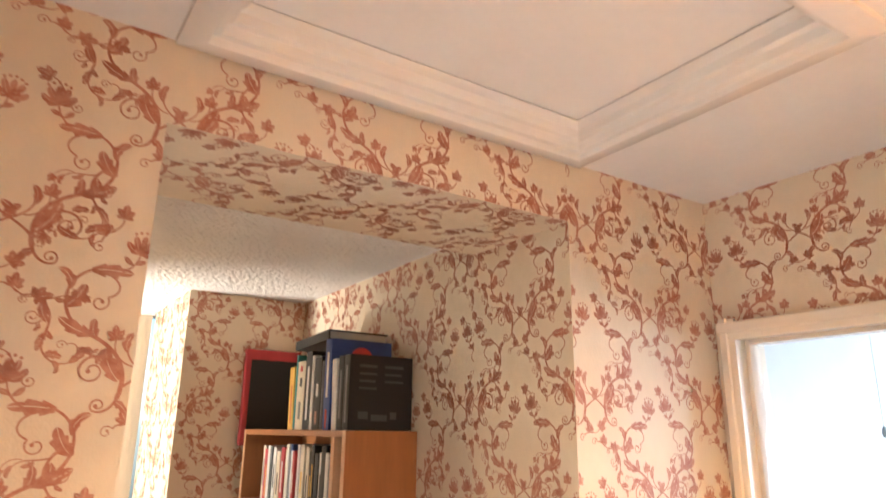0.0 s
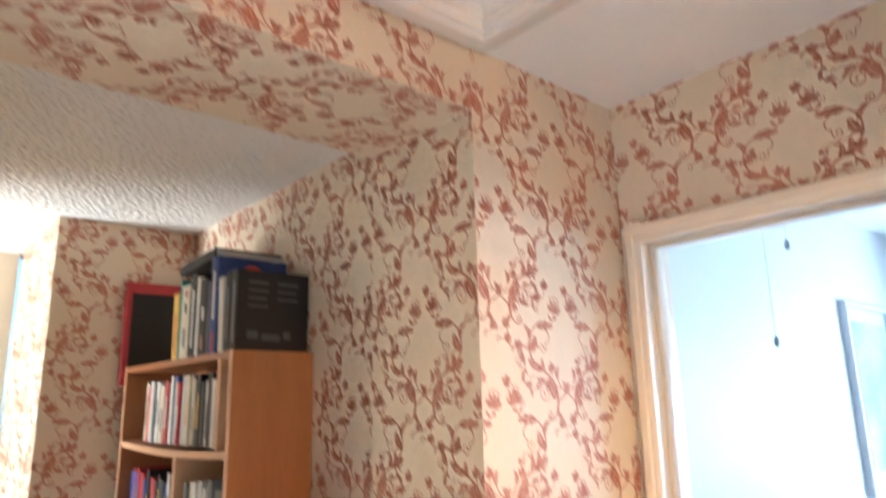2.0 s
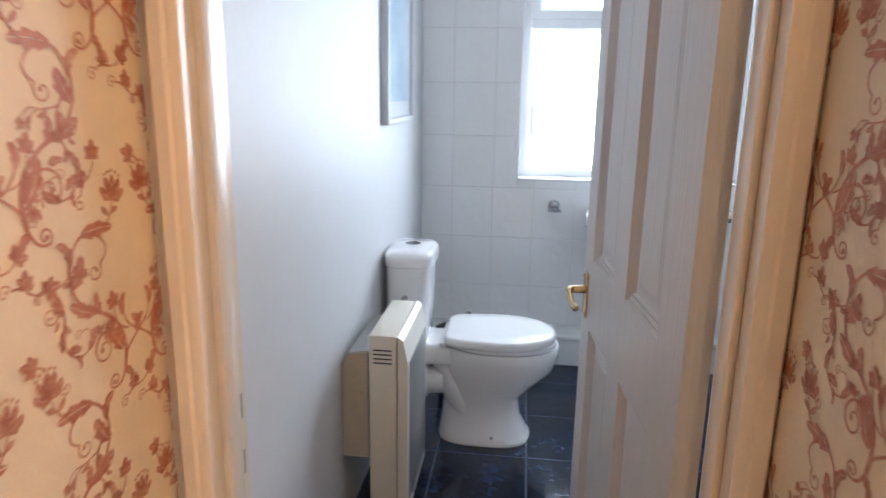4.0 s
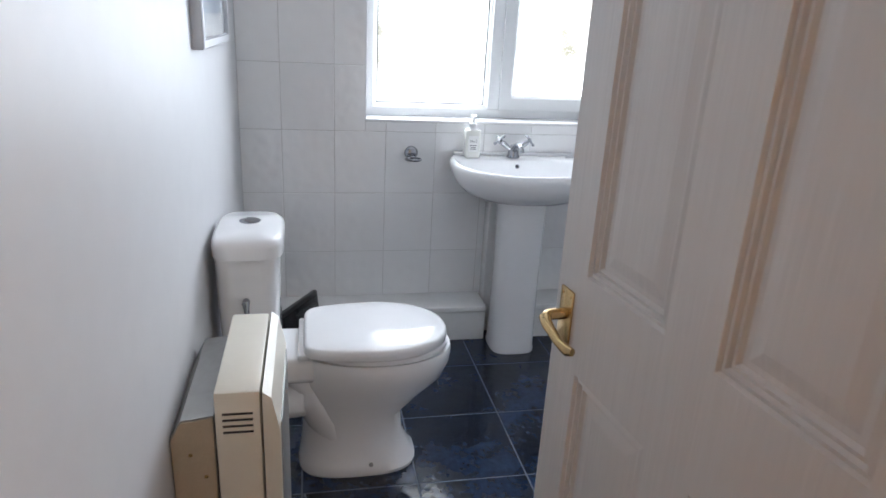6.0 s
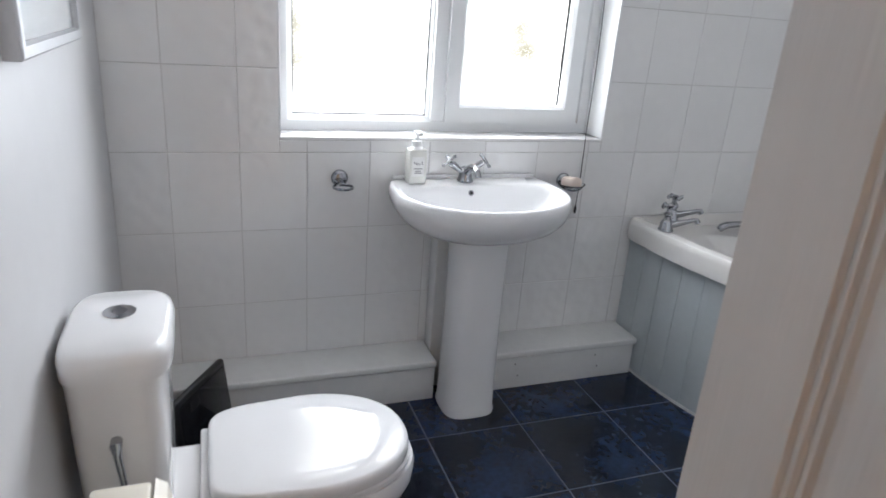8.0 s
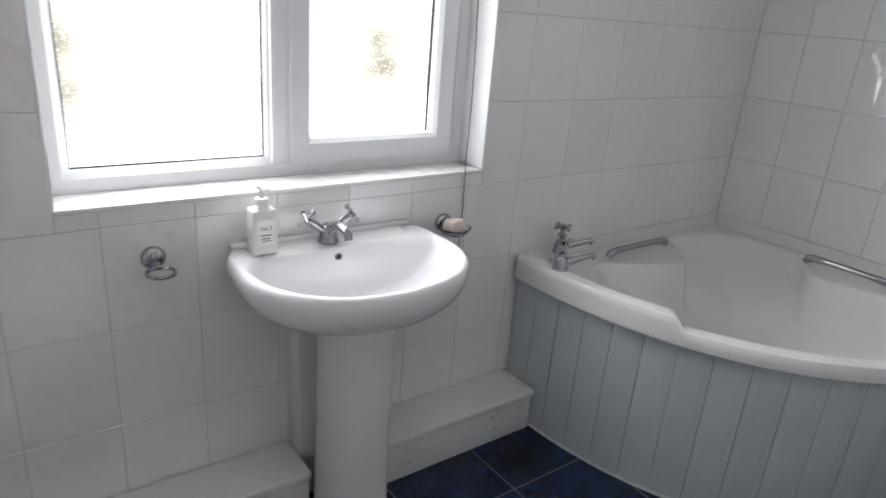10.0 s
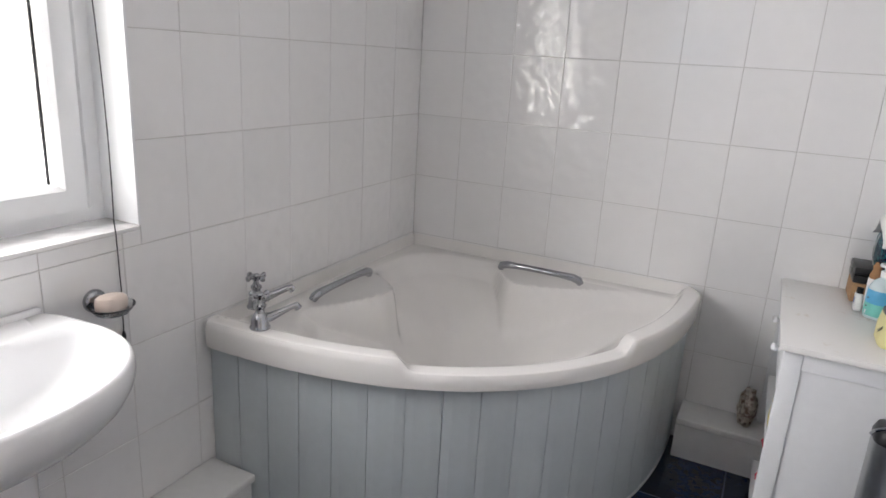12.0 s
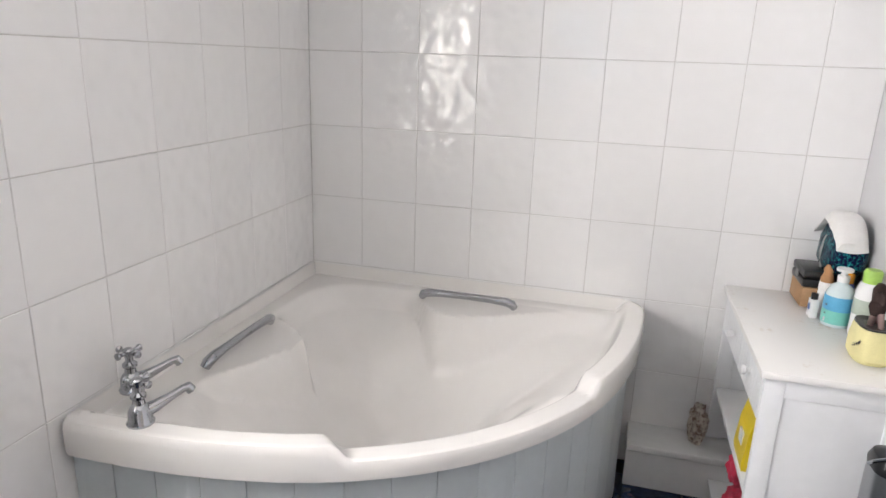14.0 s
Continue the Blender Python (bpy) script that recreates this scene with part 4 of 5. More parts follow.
for y0, y1 in ((CY0 + 0.022, mid - 0.003), (mid + 0.003, CY1 - 0.022)):
    dr = part("drawer", box(CX1 - 0.018, CX1 - 0.002, y0, y1, 0.55, CH - 0.024, 0.002), M_WHITEWOOD, cab)
    n = 9
    for k in range(n):
        w = (y1 - y0) / n
        part("slat", box(CX1 - 0.003, CX1 + 0.001, y0 + k * w + 0.0015, y0 + (k + 1) * w - 0.0015, 0.552, CH - 0.026, 0.001, 1), M_WHITEWOOD, dr)
    for yy in (-1.54 if y0 < -1.6 else -1.295,):
        part("knob", tube([(CX1, yy, 0.615), (CX1 + 0.008, yy, 0.615), (CX1 + 0.014, yy, 0.615), (CX1 + 0.022, yy, 0.615), (CX1 + 0.026, yy, 0.615)], [0.006, 0.006, 0.012, 0.012, 0.005], 16), M_WHITEPLASTIC, dr, "round white knob")
# ---- fittings on the bathroom walls ----
ringh = thing("tumbler_ring", "chrome wall-mounted tumbler ring, empty", "holder", at=(BATH_E - 0.006, 0.545, 0.775))
part("rose", turned(lathe([(0.027, 0), (0.028, 0.006), (0.024, 0.014), (0.016, 0.018), (0, 0.019)], 28), pose(0, 0, 0, 0, -90)), M_CHROME, ringh)
part("arm", box(-0.045, -0.010, -0.010, 0.010, -0.016, -0.006, 0.003), M_CHROME, ringh)
part("ring", tube([(-0.068 + 0.030 * math.cos(a), 0.030 * math.sin(a), -0.014) for a in [2 * math.pi * i / 32 for i in range(32)]], 0.0045, 8, closed=True), M_CHROME, ringh)

dish = thing("soap_dish", "chrome wall-mounted soap holder with a clear glass dish", "soap dish", at=(BATH_E - 0.006, -0.272, 0.755))
part("rose", turned(lathe([(0.027, 0), (0.028, 0.006), (0.024, 0.014), (0.016, 0.018), (0, 0.019)], 28), pose(0, 0, 0, 0, -90)), M_CHROME, dish)
part("ring", tube([(-0.062 + 0.034 * math.cos(a), 0.034 * math.sin(a), -0.012) for a in [2 * math.pi * i / 32 for i in range(32)]], 0.004, 8, closed=True), M_CHROME, dish)
part("glass_dish", lathe([(0.0, -0.020), (0.028, -0.019), (0.040, -0.010), (0.049, 0.002), (0.050, 0.004), (0.046, 0.003), (0.038, -0.007), (0.026, -0.015), (0, -0.016)], 32, (-0.062, 0, 0)), M_GLASS, dish, "clear glass dish")
soap = tagged(link("soap_bar", turned(loft([superloop(0, 0, 0.026 * k, 0.040 * k, z, 3, 28) for z, k in ((0, 0.8), (0.008, 0.97), (0.022, 1.0), (0.033, 0.94), (0.039, 0.72))]), pose(BATH_E - 0.068, -0.272, 0.742, 8, 5, 20)), plain("cream soap", (0.80, 0.68, 0.60), 0.4, 0.05), True), "used cream bar of soap lying in the glass dish", "soap")

pump = thing("soap_dispenser", "clear square soap bottle with a white pump and printed label", "soap bottle", at=(BXB - 0.062, 0.310, BZ))
part("bottle", box(-0.024, 0.024, -0.030, 0.030, 0.0, 0.112, 0.006, 3), plain("milky clear bottle", (0.70, 0.70, 0.66), 0.12, 0.03), pump)
part("shoulder", lathe([(0.022, 0.110), (0.016, 0.118), (0.014, 0.122)], 24), M_WHITEPLASTIC, pump)
part("pump_head", lathe([(0.015, 0.120), (0.016, 0.136), (0.006, 0.138), (0.006, 0.158), (0.012, 0.160), (0.012, 0.168), (0, 0.170)], 24), M_WHITEPLASTIC, pump)
part("nozzle", box(-0.038, 0.008, -0.007, 0.007, 0.158, 0.169, 0.003), M_WHITEPLASTIC, pump)
lab = part("label", box(-0.0252, -0.0238, -0.021, 0.021, 0.026, 0.088), plain("white paper label", (0.80, 0.80, 0.79), 0.6), pump, "white printed label", smooth=False)
M_INK = plain("grey print", (0.12, 0.12, 0.13), 0.6)


def lettering(text, size, m, parent):
    c = bpy.data.curves.new("lettering", "FONT")
    c.body, c.size, c.align_x, c.align_y, c.extrude = text, size, "CENTER", "CENTER", 0.0002
    c.materials.append(M_INK)
    ob = new("lettering", c)
    ob.parent = parent
    ob.matrix_local = m
    return ob


lettering("No.3", 0.015, pose(-0.0257, 0, 0.068, 90, 0, -90), lab)
for z, w in ((0.050, 0.014), (0.042, 0.010), (0.036, 0.012)):
    part("print_bar", box(-0.0256, -0.0250, -w, w, z, z + 0.0025), M_INK, lab, smooth=False)

for x, y, tip, label in ((2.555, 1.10, 1.747, "long white light pull cord hanging from the ceiling"), (2.52, 1.02, 2.02, "short white pull cord hanging from the ceiling")):
    pull = thing("pull_cord", label, "pull cord", "ceiling pulls", (x, y, CEIL))
    part("switch", lathe([(0.0, -0.022), (0.012, -0.022), (0.030, -0.018), (0.034, 0.0)], 24), M_WHITEPLASTIC, pull)
    part("cord", tube([(0, 0, -0.02), (0.001, 0, -(CEIL - tip) / 2), (0, 0, tip - CEIL)], 0.0012, 6), M_WHITEPLASTIC, pull)
    part("acorn", lathe([(0, -0.032), (0.005, -0.031), (0.008, -0.02), (0.006, -0.008), (0.002, 0.0), (0, 0.001)], 16, (0, 0, tip - CEIL)), plain("grey plastic", (0.30, 0.31, 0.32), 0.4), pull)

scales = thing("bathroom_scales", "black bathroom scales leaning upright behind the toilet", "scales")
m = pose(4.05, 0.972, 0.0, 0, 0, 150) @ pose(0, 0, 0.004, 7)
part("platform", turned(box(-0.135, 0.135, -0.011, 0.011, 0.0, 0.268, 0.009, 3), m), M_BLACK, scales)
part("glass_top", turned(box(-0.118, 0.118, 0.0112, 0.0135, 0.018, 0.250, 0.001), m), mat("dark glossy glass", (0.01, 0.01, 0.012), 0.05), scales)

bin_ = thing("pedal_bin", "black bin with a chrome handle beside the cabinet", "bin")
part("body", loft([superloop(2.676, -1.055, a, a, z, 3.2, 32) for z, a in ((0.0, 0.046), (0.02, 0.048), (0.52, 0.050), (0.54, 0.049))]), plain("brushed steel", (0.42, 0.43, 0.44), 0.3, 0.06, 1.0), bin_)
part("lid", loft([superloop(2.676, -1.055, a, a, z, 3.2, 32) for z, a in ((0.54, 0.050), (0.552, 0.051), (0.57, 0.044), (0.578, 0.02))]), M_BLACK, bin_)
part("handle", tube([(2.676 + 0.053 * math.cos(a), -1.055 + 0.053 * math.sin(a), 0.545 + 0.05 * math.sin(a)) for a in [math.pi * i / 10 for i in range(11)]], 0.004, 8), M_CHROME, bin_)

# ---- things on and in the cabinet ----
T = CH + 0.0005
card = thing("cardboard_box", "small brown cardboard box at the back of the cabinet", "box")
part("carton", box(2.640, 2.765, -1.755, -1.625, T, T + 0.058, 0.002), plain("brown card", (0.42, 0.25, 0.13), 0.8, 0.1), card)
part("tape", box(2.690, 2.715, -1.7555, -1.6245, T + 0.040, T + 0.0588), plain("pink tape", (0.55, 0.32, 0.27), 0.4), card, smooth=False)
case = thing("makeup_case", "black rectangular make-up case lying on the cardboard box", "case")
part("lower_shell", box(2.638, 2.768, -1.758, -1.628, T + 0.0588, T + 0.083, 0.005), M_BLACK, case)
part("upper_shell", box(2.638, 2.768, -1.758, -1.628, T + 0.085, T + 0.108, 0.005), M_BLACK, case)
part("clasp", box(2.768, 2.772, -1.705, -1.68, T + 0.074, T + 0.094, 0.001), M_GALV, case)

m_seq = mat("teal sequins", (0.02, 0.36, 0.40), 0.18, 0.9, scale=120, second=(0.008, 0.012, 0.06), mix=(0.50, 0.60), bump=0.004, bump_scale=260)
bag = thing("sequin_bag", "rounded wash bag of teal and navy sequins", "bag")
part("pouch", loft([superloop(2.672, -1.665, a, b, T + z, 2.6, 36) for z, a, b in ((0.109, 0.042, 0.074), (0.135, 0.054, 0.100), (0.195, 0.052, 0.104), (0.240, 0.038, 0.088), (0.262, 0.016, 0.056))]), m_seq, bag)
part("zip", tube([(2.719, -1.665, T + 0.115), (2.7275, -1.665, T + 0.165), (2.719, -1.664, T + 0.21)], 0.004, 8), M_GALV, bag)


def draped(cx, cy, z, lx, ly, sag, thick, ribs):
    """Folded cloth lying over a rounded top, ribbed along its length."""
    bm = bmesh.new()
    n, k = 40, 16
    top, low = [], []
    for i in range(n + 1):
        a, b = [], []
        for j in range(k + 1):
            u, v = i / n * 2 - 1, j / k * 2 - 1
            zz = z - sag * (abs(u) ** 2.2) + 0.004 * math.sin(u * 5 + v * 2) + 0.0018 * math.sin(u * ribs)
            w = 1 + 0.08 * math.sin(u * 4 + 1)
            a.append(bm.verts.new((cx + v * lx * w, cy + u * ly + 0.01 * v, zz + thick * (1 - abs(v) ** 4))))
            b.append(bm.verts.new((cx + v * lx * w, cy + u * ly + 0.01 * v, zz)))
        top.append(a)
        low.append(b)
    bridge(bm, top, False)
    bridge(bm, low, False)
    for i in range(n):
        for j in (0, k):
            bm.faces.new((top[i][j], top[i + 1][j], low[i + 1][j], low[i][j]))
    for j in range(k):
        for i in (0, n):
            bm.faces.new((top[i][j], top[i][j + 1], low[i][j + 1], low[i][j]))
    return bm


tagged(link("face_cloth", draped(2.684, -1.660, T + 0.254, 0.046, 0.112, 0.060, 0.028, 105), plain("white knitted cotton", (0.80, 0.79, 0.77), 0.9, 0.05, bump=0.002), True), "folded white knitted cloth draped over the sequin bag", "cloth")


def bottle(name, label, x, y, profile, material, cap, cap_material, category="bottle", cap_label=""):
    b = thing(name, label, category, at=(x, y, T))
    part("bottle", lathe(profile, 28), material, b)
    part("cap", lathe(cap, 24), cap_material, b, cap_label)
    return b


M_LABEL = plain("white printed label stock", (0.78, 0.79, 0.80), 0.5)
wash = bottle("hand_wash", "clear hand wash bottle with blue and green label and white pump", 2.705, -1.505, [(0, 0), (0.034, 0.001), (0.036, 0.006), (0.036, 0.075), (0.034, 0.092), (0.026, 0.108), (0.014, 0.118), (0.013, 0.124)], plain("pale clear plastic", (0.62, 0.72, 0.74), 0.12, 0.03), [(0.0145, 0.122), (0.015, 0.138), (0.008, 0.140), (0.008, 0.150), (0.020, 0.151), (0.020, 0.158), (0, 0.160)], M_WHITEPLASTIC, "bottle", "white pump head")
part("label_upper", lathe([(0.0364, 0.046), (0.0367, 0.047), (0.0367, 0.084), (0.0362, 0.085)], 28), plain("bright blue label", (0.10, 0.42, 0.68), 0.35), wash, "blue label")
part("label_lower", lathe([(0.0364, 0.010), (0.0367, 0.011), (0.0367, 0.045), (0.0364, 0.046)], 28), plain("sea green label", (0.18, 0.58, 0.50), 0.35), wash, "green label")
for k, (z, w) in enumerate(((0.014, 0.013), (0.020, 0.013), (0.034, 0.010), (0.058, 0.012))):
    part("print_bar", box(0.0300, 0.0345, 0.012 - w / 2, 0.012 + w / 2, z, z + 0.004), M_LABEL if k < 2 else M_INK, wash, smooth=False)

mini = thing("lotion_bottle", "small flat white lotion bottle with a black cap", "bottle", at=(2.752, -1.548, T))
part("bottle", box(-0.010, 0.010, -0.017, 0.017, 0, 0.052, 0.004), M_WHITEPLASTIC, mini)
part("cap", lathe([(0.009, 0.052), (0.009, 0.068), (0, 0.069)], 16), M_BLACK, mini, "black cap")
part("emblem", turned(lathe([(0.006, 0), (0.010, 0.0004), (0.010, 0), (0, 0.0002)], 20), pose(0.0102, 0, 0.03, 0, 90)), plain("blue emblem", (0.05, 0.14, 0.35), 0.4), mini, smooth=False)

brush = thing("makeup_brush", "short tan make-up sponge brush standing on a white pot", "brush", at=(2.715, -1.600, T))
part("pot", lathe([(0, 0), (0.017, 0.001), (0.018, 0.06), (0.016, 0.064), (0.018, 0.066), (0.018, 0.090), (0, 0.092)], 24), M_WHITEPLASTIC, brush)
part("sponge", lathe([(0.016, 0.090), (0.017, 0.10), (0.011, 0.116), (0.013, 0.126), (0.008, 0.138), (0, 0.142)], 24), plain("tan sponge", (0.42, 0.22, 0.10), 0.8), brush, "tan sponge tip")
bottle("sun_cream", "blue bottle with an orange cap", 2.672, -1.588, [(0, 0), (0.022, 0.001), (0.023, 0.09), (0.018, 0.10)], plain("deep blue plastic", (0.03, 0.07, 0.30), 0.3), [(0.019, 0.098), (0.0195, 0.125), (0.015, 0.132), (0, 0.133)], plain("orange plastic", (0.85, 0.35, 0.03), 0.35), "bottle", "orange cap")
tonic = bottle("body_lotion", "tall white bottle with grey label and green cap", 2.660, -1.445, [(0, 0), (0.030, 0.001), (0.031, 0.006), (0.031, 0.12), (0.025, 0.14), (0.018, 0.146)], M_WHITEPLASTIC, [(0.021, 0.144), (0.022, 0.172), (0.018, 0.178), (0, 0.179)], plain("lime green plastic", (0.38, 0.62, 0.12), 0.35), "bottle", "lime green cap")
part("label", lathe([(0.0314, 0.06), (0.0317, 0.061), (0.0317, 0.10), (0.0314, 0.101)], 28), plain("grey-green label", (0.45, 0.52, 0.45), 0.5), tonic)

purse = thing("brush_bag", "pale yellow fabric bag with black leaf print holding brushes", "bag", at=(2.690, -1.290, T))
part("pouch", loft([superloop(0, 0, a, b, z, 3, 36) for z, a, b in ((0, 0.036, 0.050), (0.012, 0.042, 0.060), (0.05, 0.042, 0.060), (0.078, 0.038, 0.054), (0.084, 0.036, 0.052))]), plain("pale yellow cloth", (0.72, 0.66, 0.34), 0.8, 0.06, bump=0.001), purse)
part("lining", loft([superloop(0, 0, a, b, z, 3, 36) for z, a, b in ((0.0845, 0.037, 0.053), (0.089, 0.036, 0.052), (0.086, 0.025, 0.040), (0.080, 0.01, 0.02))]), M_BLACK, purse, "black open mouth")
for k in range(9):
    a = -0.9 + 0.22 * k
    part("leaf_print", turned(lathe([(0, 0.0006), (0.0045, 0.0004), (0.005, 0)], 10), pose(0.0405 * math.cos(a * 0.5) + 0.001, 0.018 + 0.026 * math.sin(a * 1.7), 0.022 + 0.004 * k, 0, 88, a * 20) @ Matrix.Diagonal((1, 0.5, 1, 1))), M_BLACK, purse, "black leaf print")
for k, (dx, dy, h, tilt) in enumerate(((-0.008, 0.020, 0.075, 14), (0.010, 0.0, 0.06, -8), (-0.012, -0.018, 0.085, 6))):
    b = thing("makeup_brush", "dark soft make-up brush standing in the yellow bag", "brush", "brushes in the bag", (2.690 + dx, -1.290 + dy, T + 0.082))
    b.rotation_euler = (radians(tilt), radians(tilt * 0.6), 0)
    part("ferrule", lathe([(0.006, 0), (0.008, h * 0.45), (0.0085, h * 0.5)], 16), plain("dull rose metal", (0.45, 0.32, 0.30), 0.3, 0.05, 0.8), b)
    part("bristles", lathe([(0.009, h * 0.5), (0.017, h * 0.8), (0.016, h), (0.008, h * 1.15), (0, h * 1.18)], 18), plain("dark brown bristles", (0.045, 0.022, 0.018), 0.9, 0.2), b)

M_YELLOW = plain("yellow plastic", (0.80, 0.60, 0.02), 0.35)
pack = thing("yellow_pouch", "bright yellow refill pouch on the open shelf", "pouch", at=(2.902, -1.325, 0.3455))
part("pouch", loft([[(x * k, y * 0.062, z) for x, y in ((-0.022, -1), (0.022, -1), (0.022, 1), (-0.022, 1))] for z, k in ((0, 1.0), (0.02, 1.1), (0.10, 0.8), (0.165, 0.12))]), M_YELLOW, pack, smooth=False)
part("emblem", box(0.0185, 0.0235, -0.02, 0.02, 0.05, 0.085), M_LABEL, pack, smooth=False)
jar = thing("hair_tin", "round grey tin with a dark lid on the shelf", "tin", at=(2.865, -1.405, 0.3455))
part("tin", lathe([(0, 0), (0.034, 0.001), (0.034, 0.055), (0, 0.056)], 28), plain("steel blue label", (0.25, 0.32, 0.38), 0.4), jar)
part("lid", lathe([(0.0345, 0.05), (0.036, 0.052), (0.036, 0.072), (0, 0.073)], 28), plain("dark grey lid", (0.10, 0.11, 0.12), 0.4), jar)
for x, y, h, col, nm in ((2.86, -1.335, 0.12, (0.03, 0.05, 0.20), "tall navy bottle on the shelf"), (2.80, -1.50, 0.13, (0.7, 0.7, 0.68), "white bottle at the back of the shelf"), (2.80, -1.62, 0.11, (0.35, 0.2, 0.12), "brown bottle at the back of the shelf"), (2.865, -1.215, 0.07, (0.75, 0.72, 0.7), "short white bottle on the shelf"), (2.78, -1.32, 0.14, (0.15, 0.3, 0.25), "green bottle at the back of the shelf")):
    b = thing("shelf_bottle", nm, "bottle", "bottles in the cabinet", (x, y, 0.3455))
    part("bottle", lathe([(0, 0), (0.022, 0.001), (0.023, h * 0.75), (0.012, h * 0.86)], 20), plain(nm, col, 0.35), b)
    part("cap", lathe([(0.012, h * 0.85), (0.013, h), (0, h + 0.001)], 16), M_WHITEPLASTIC, b)
sponge = tagged(link("bath_sponge", bmesh.new(), plain("coral pink mesh", (0.80, 0.06, 0.12), 0.6, 0.2, bump=0.004)), "crumpled coral pink bath puff on the lower shelf", "sponge")


def crumpled(ob, centre, size, seed, material_scale=1.0):
    """Rumpled ball made from a displaced sphere."""
    bm = bmesh.new()
    bmesh.ops.create_icosphere(bm, subdivisions=4, radius=1)
    for v in bm.verts:
        d = v.co.normalized()
        f = 1 + 0.28 * noise.noise(d * 2.6 + Vector((seed, 0, 0))) + 0.2 * noise.noise(d * 7 + Vector((0, seed, 0)))
        v.co = Vector((d.x * size[0], d.y * size[1], d.z * size[2])) * f + Vector(centre)
    bm.to_mesh(ob.data)
    bm.free()
    ob.data.shade_smooth()


crumpled(sponge, (2.87, -1.44, 0.125), (0.045, 0.055, 0.05), 3)
crumpled(tagged(link("bath_sponge", bmesh.new(), plain("coral pink mesh", (0.80, 0.06, 0.12), 0.6, 0.2)), "coral pink puff hanging by the cabinet shelf", "sponge"), (2.885, -1.43, 0.25), (0.035, 0.045, 0.055), 7)
carton = thing("tablet_carton", "small white printed carton on the lower shelf", "box")
part("carton", box(2.83, 2.92, -1.33, -1.25, 0.0755, 0.15, 0.002), M_LABEL, carton)
part("print_bar", box(2.9202, 2.9208, -1.32, -1.28, 0.10, 0.11), plain("red print", (0.6, 0.05, 0.08), 0.5), carton, smooth=False)
crumpled(tagged(link("net_bag", bmesh.new(), mat("beige and brown tangled net", (0.62, 0.57, 0.50), 0.9, scale=60, second=(0.20, 0.13, 0.10), mix=(0.42, 0.55), bump=0.008, bump_scale=160)), "tangled beige and brown net bag on the boxing beside the cabinet", "bag"), (2.975, -1.695, 0.228), (0.030, 0.042, 0.070), 11)

# ---- bookcases on the landing ----
def bookcase(label, x0, x1, y0, y1, shelves, top, dividers=()):
    """Open case against the wall at x1, its open side towards -x."""
    b = thing("bookcase", label, "bookcase")
    t = 0.018
    for y in (y0, y1 - t):
        part("side", box(x0, x1, y, y + t, 0.0, top, 0.001), M_WOOD, b, smooth=False)
        part("side_edging", box(x0 - 0.002, x0, y, y + t, 0.0, top), M_EDGE, b, smooth=False)
    part("back", box(x1 - 0.006, x1 - 0.001, y0 + t, y1 - t, 0.05, top - 0.002), M_WOOD, b, "dark hardboard back", smooth=False)
    part("top", box(x0, x1 - 0.007, y0 + t, y1 - t, top - t, top, 0.001), M_WOOD, b, smooth=False)
    for z in shelves:
        bm = bmesh.new()
        n = 12
        rings = []
        for i in range(n + 1):
            y = y0 + t + (y1 - y0 - 2 * t) * i / n
            sag = 0.012 * math.sin(math.pi * i / n)
            rings.append([bm.verts.new((x, y, zz - sag)) for x, zz in ((x0, z - t), (x1 - 0.007, z - t), (x1 - 0.007, z), (x0, z))])
        bridge(bm, rings)
        part("shelf", bm, M_EDGE, b, "sagging light wood shelf", smooth=False)
    for y, z0, z1 in dividers:
        part("divider", box(x0 + 0.002, x1 - 0.01, y, y + 0.02, z0, z1), M_EDGE, b, smooth=False)
    return b


SHELF_Z = (1.475, 1.197, 0.92, 0.62, 0.32)
bookcase("tall orange beech bookcase with sagging full shelves", 1.205, 1.428, 1.828, 2.70, SHELF_Z, 1.715, ((1.905, 1.476, 1.697), (2.18, 1.198, 1.457)))
bookcase("low orange beech bookcase with books on top", 1.195, 1.428, 1.545, 1.822, (0.75, 0.40), 1.085)
rng = random.Random(5)
M_PAGES = plain("cream page edges", (0.66, 0.60, 0.48), 0.8, 0.08, scale=200)
cover_materials = {}


def cover(col):
    if col not in cover_materials:
        cover_materials[col] = mat("book cover", col, 0.62, vary=0.15, scale=22)
    return cover_materials[col]


def book(label, front, y, z, thick, high, deep, col, bars=(), lean=0.0, yaw=0.0):
    """An upright book with its spine towards -x at front; its near cover at y."""
    b = thing("book", label, "book", "books", (front, y, z))
    b.rotation_euler = (radians(lean), 0, radians(yaw))
    c = cover(col)
    part("spine", box(0.0, 0.003, 0, thick, 0, high, 0.001), c, b)
    part("front_cover", box(0.002, deep, 0, 0.0025, 0, high), c, b, smooth=False)
    part("back_cover", box(0.002, deep, thick - 0.0025, thick, 0, high), c, b, smooth=False)
    part("page_block", box(0.003, deep - 0.004, 0.003, thick - 0.003, 0.003, high - 0.004), M_PAGES, b, smooth=False)
    for z0, z1, colb in bars:
        part("spine_print", box(-0.0006, 0.0004, thick * 0.36, thick * 0.64, high * z0, high * z1), cover(colb), b, smooth=False)
    return b


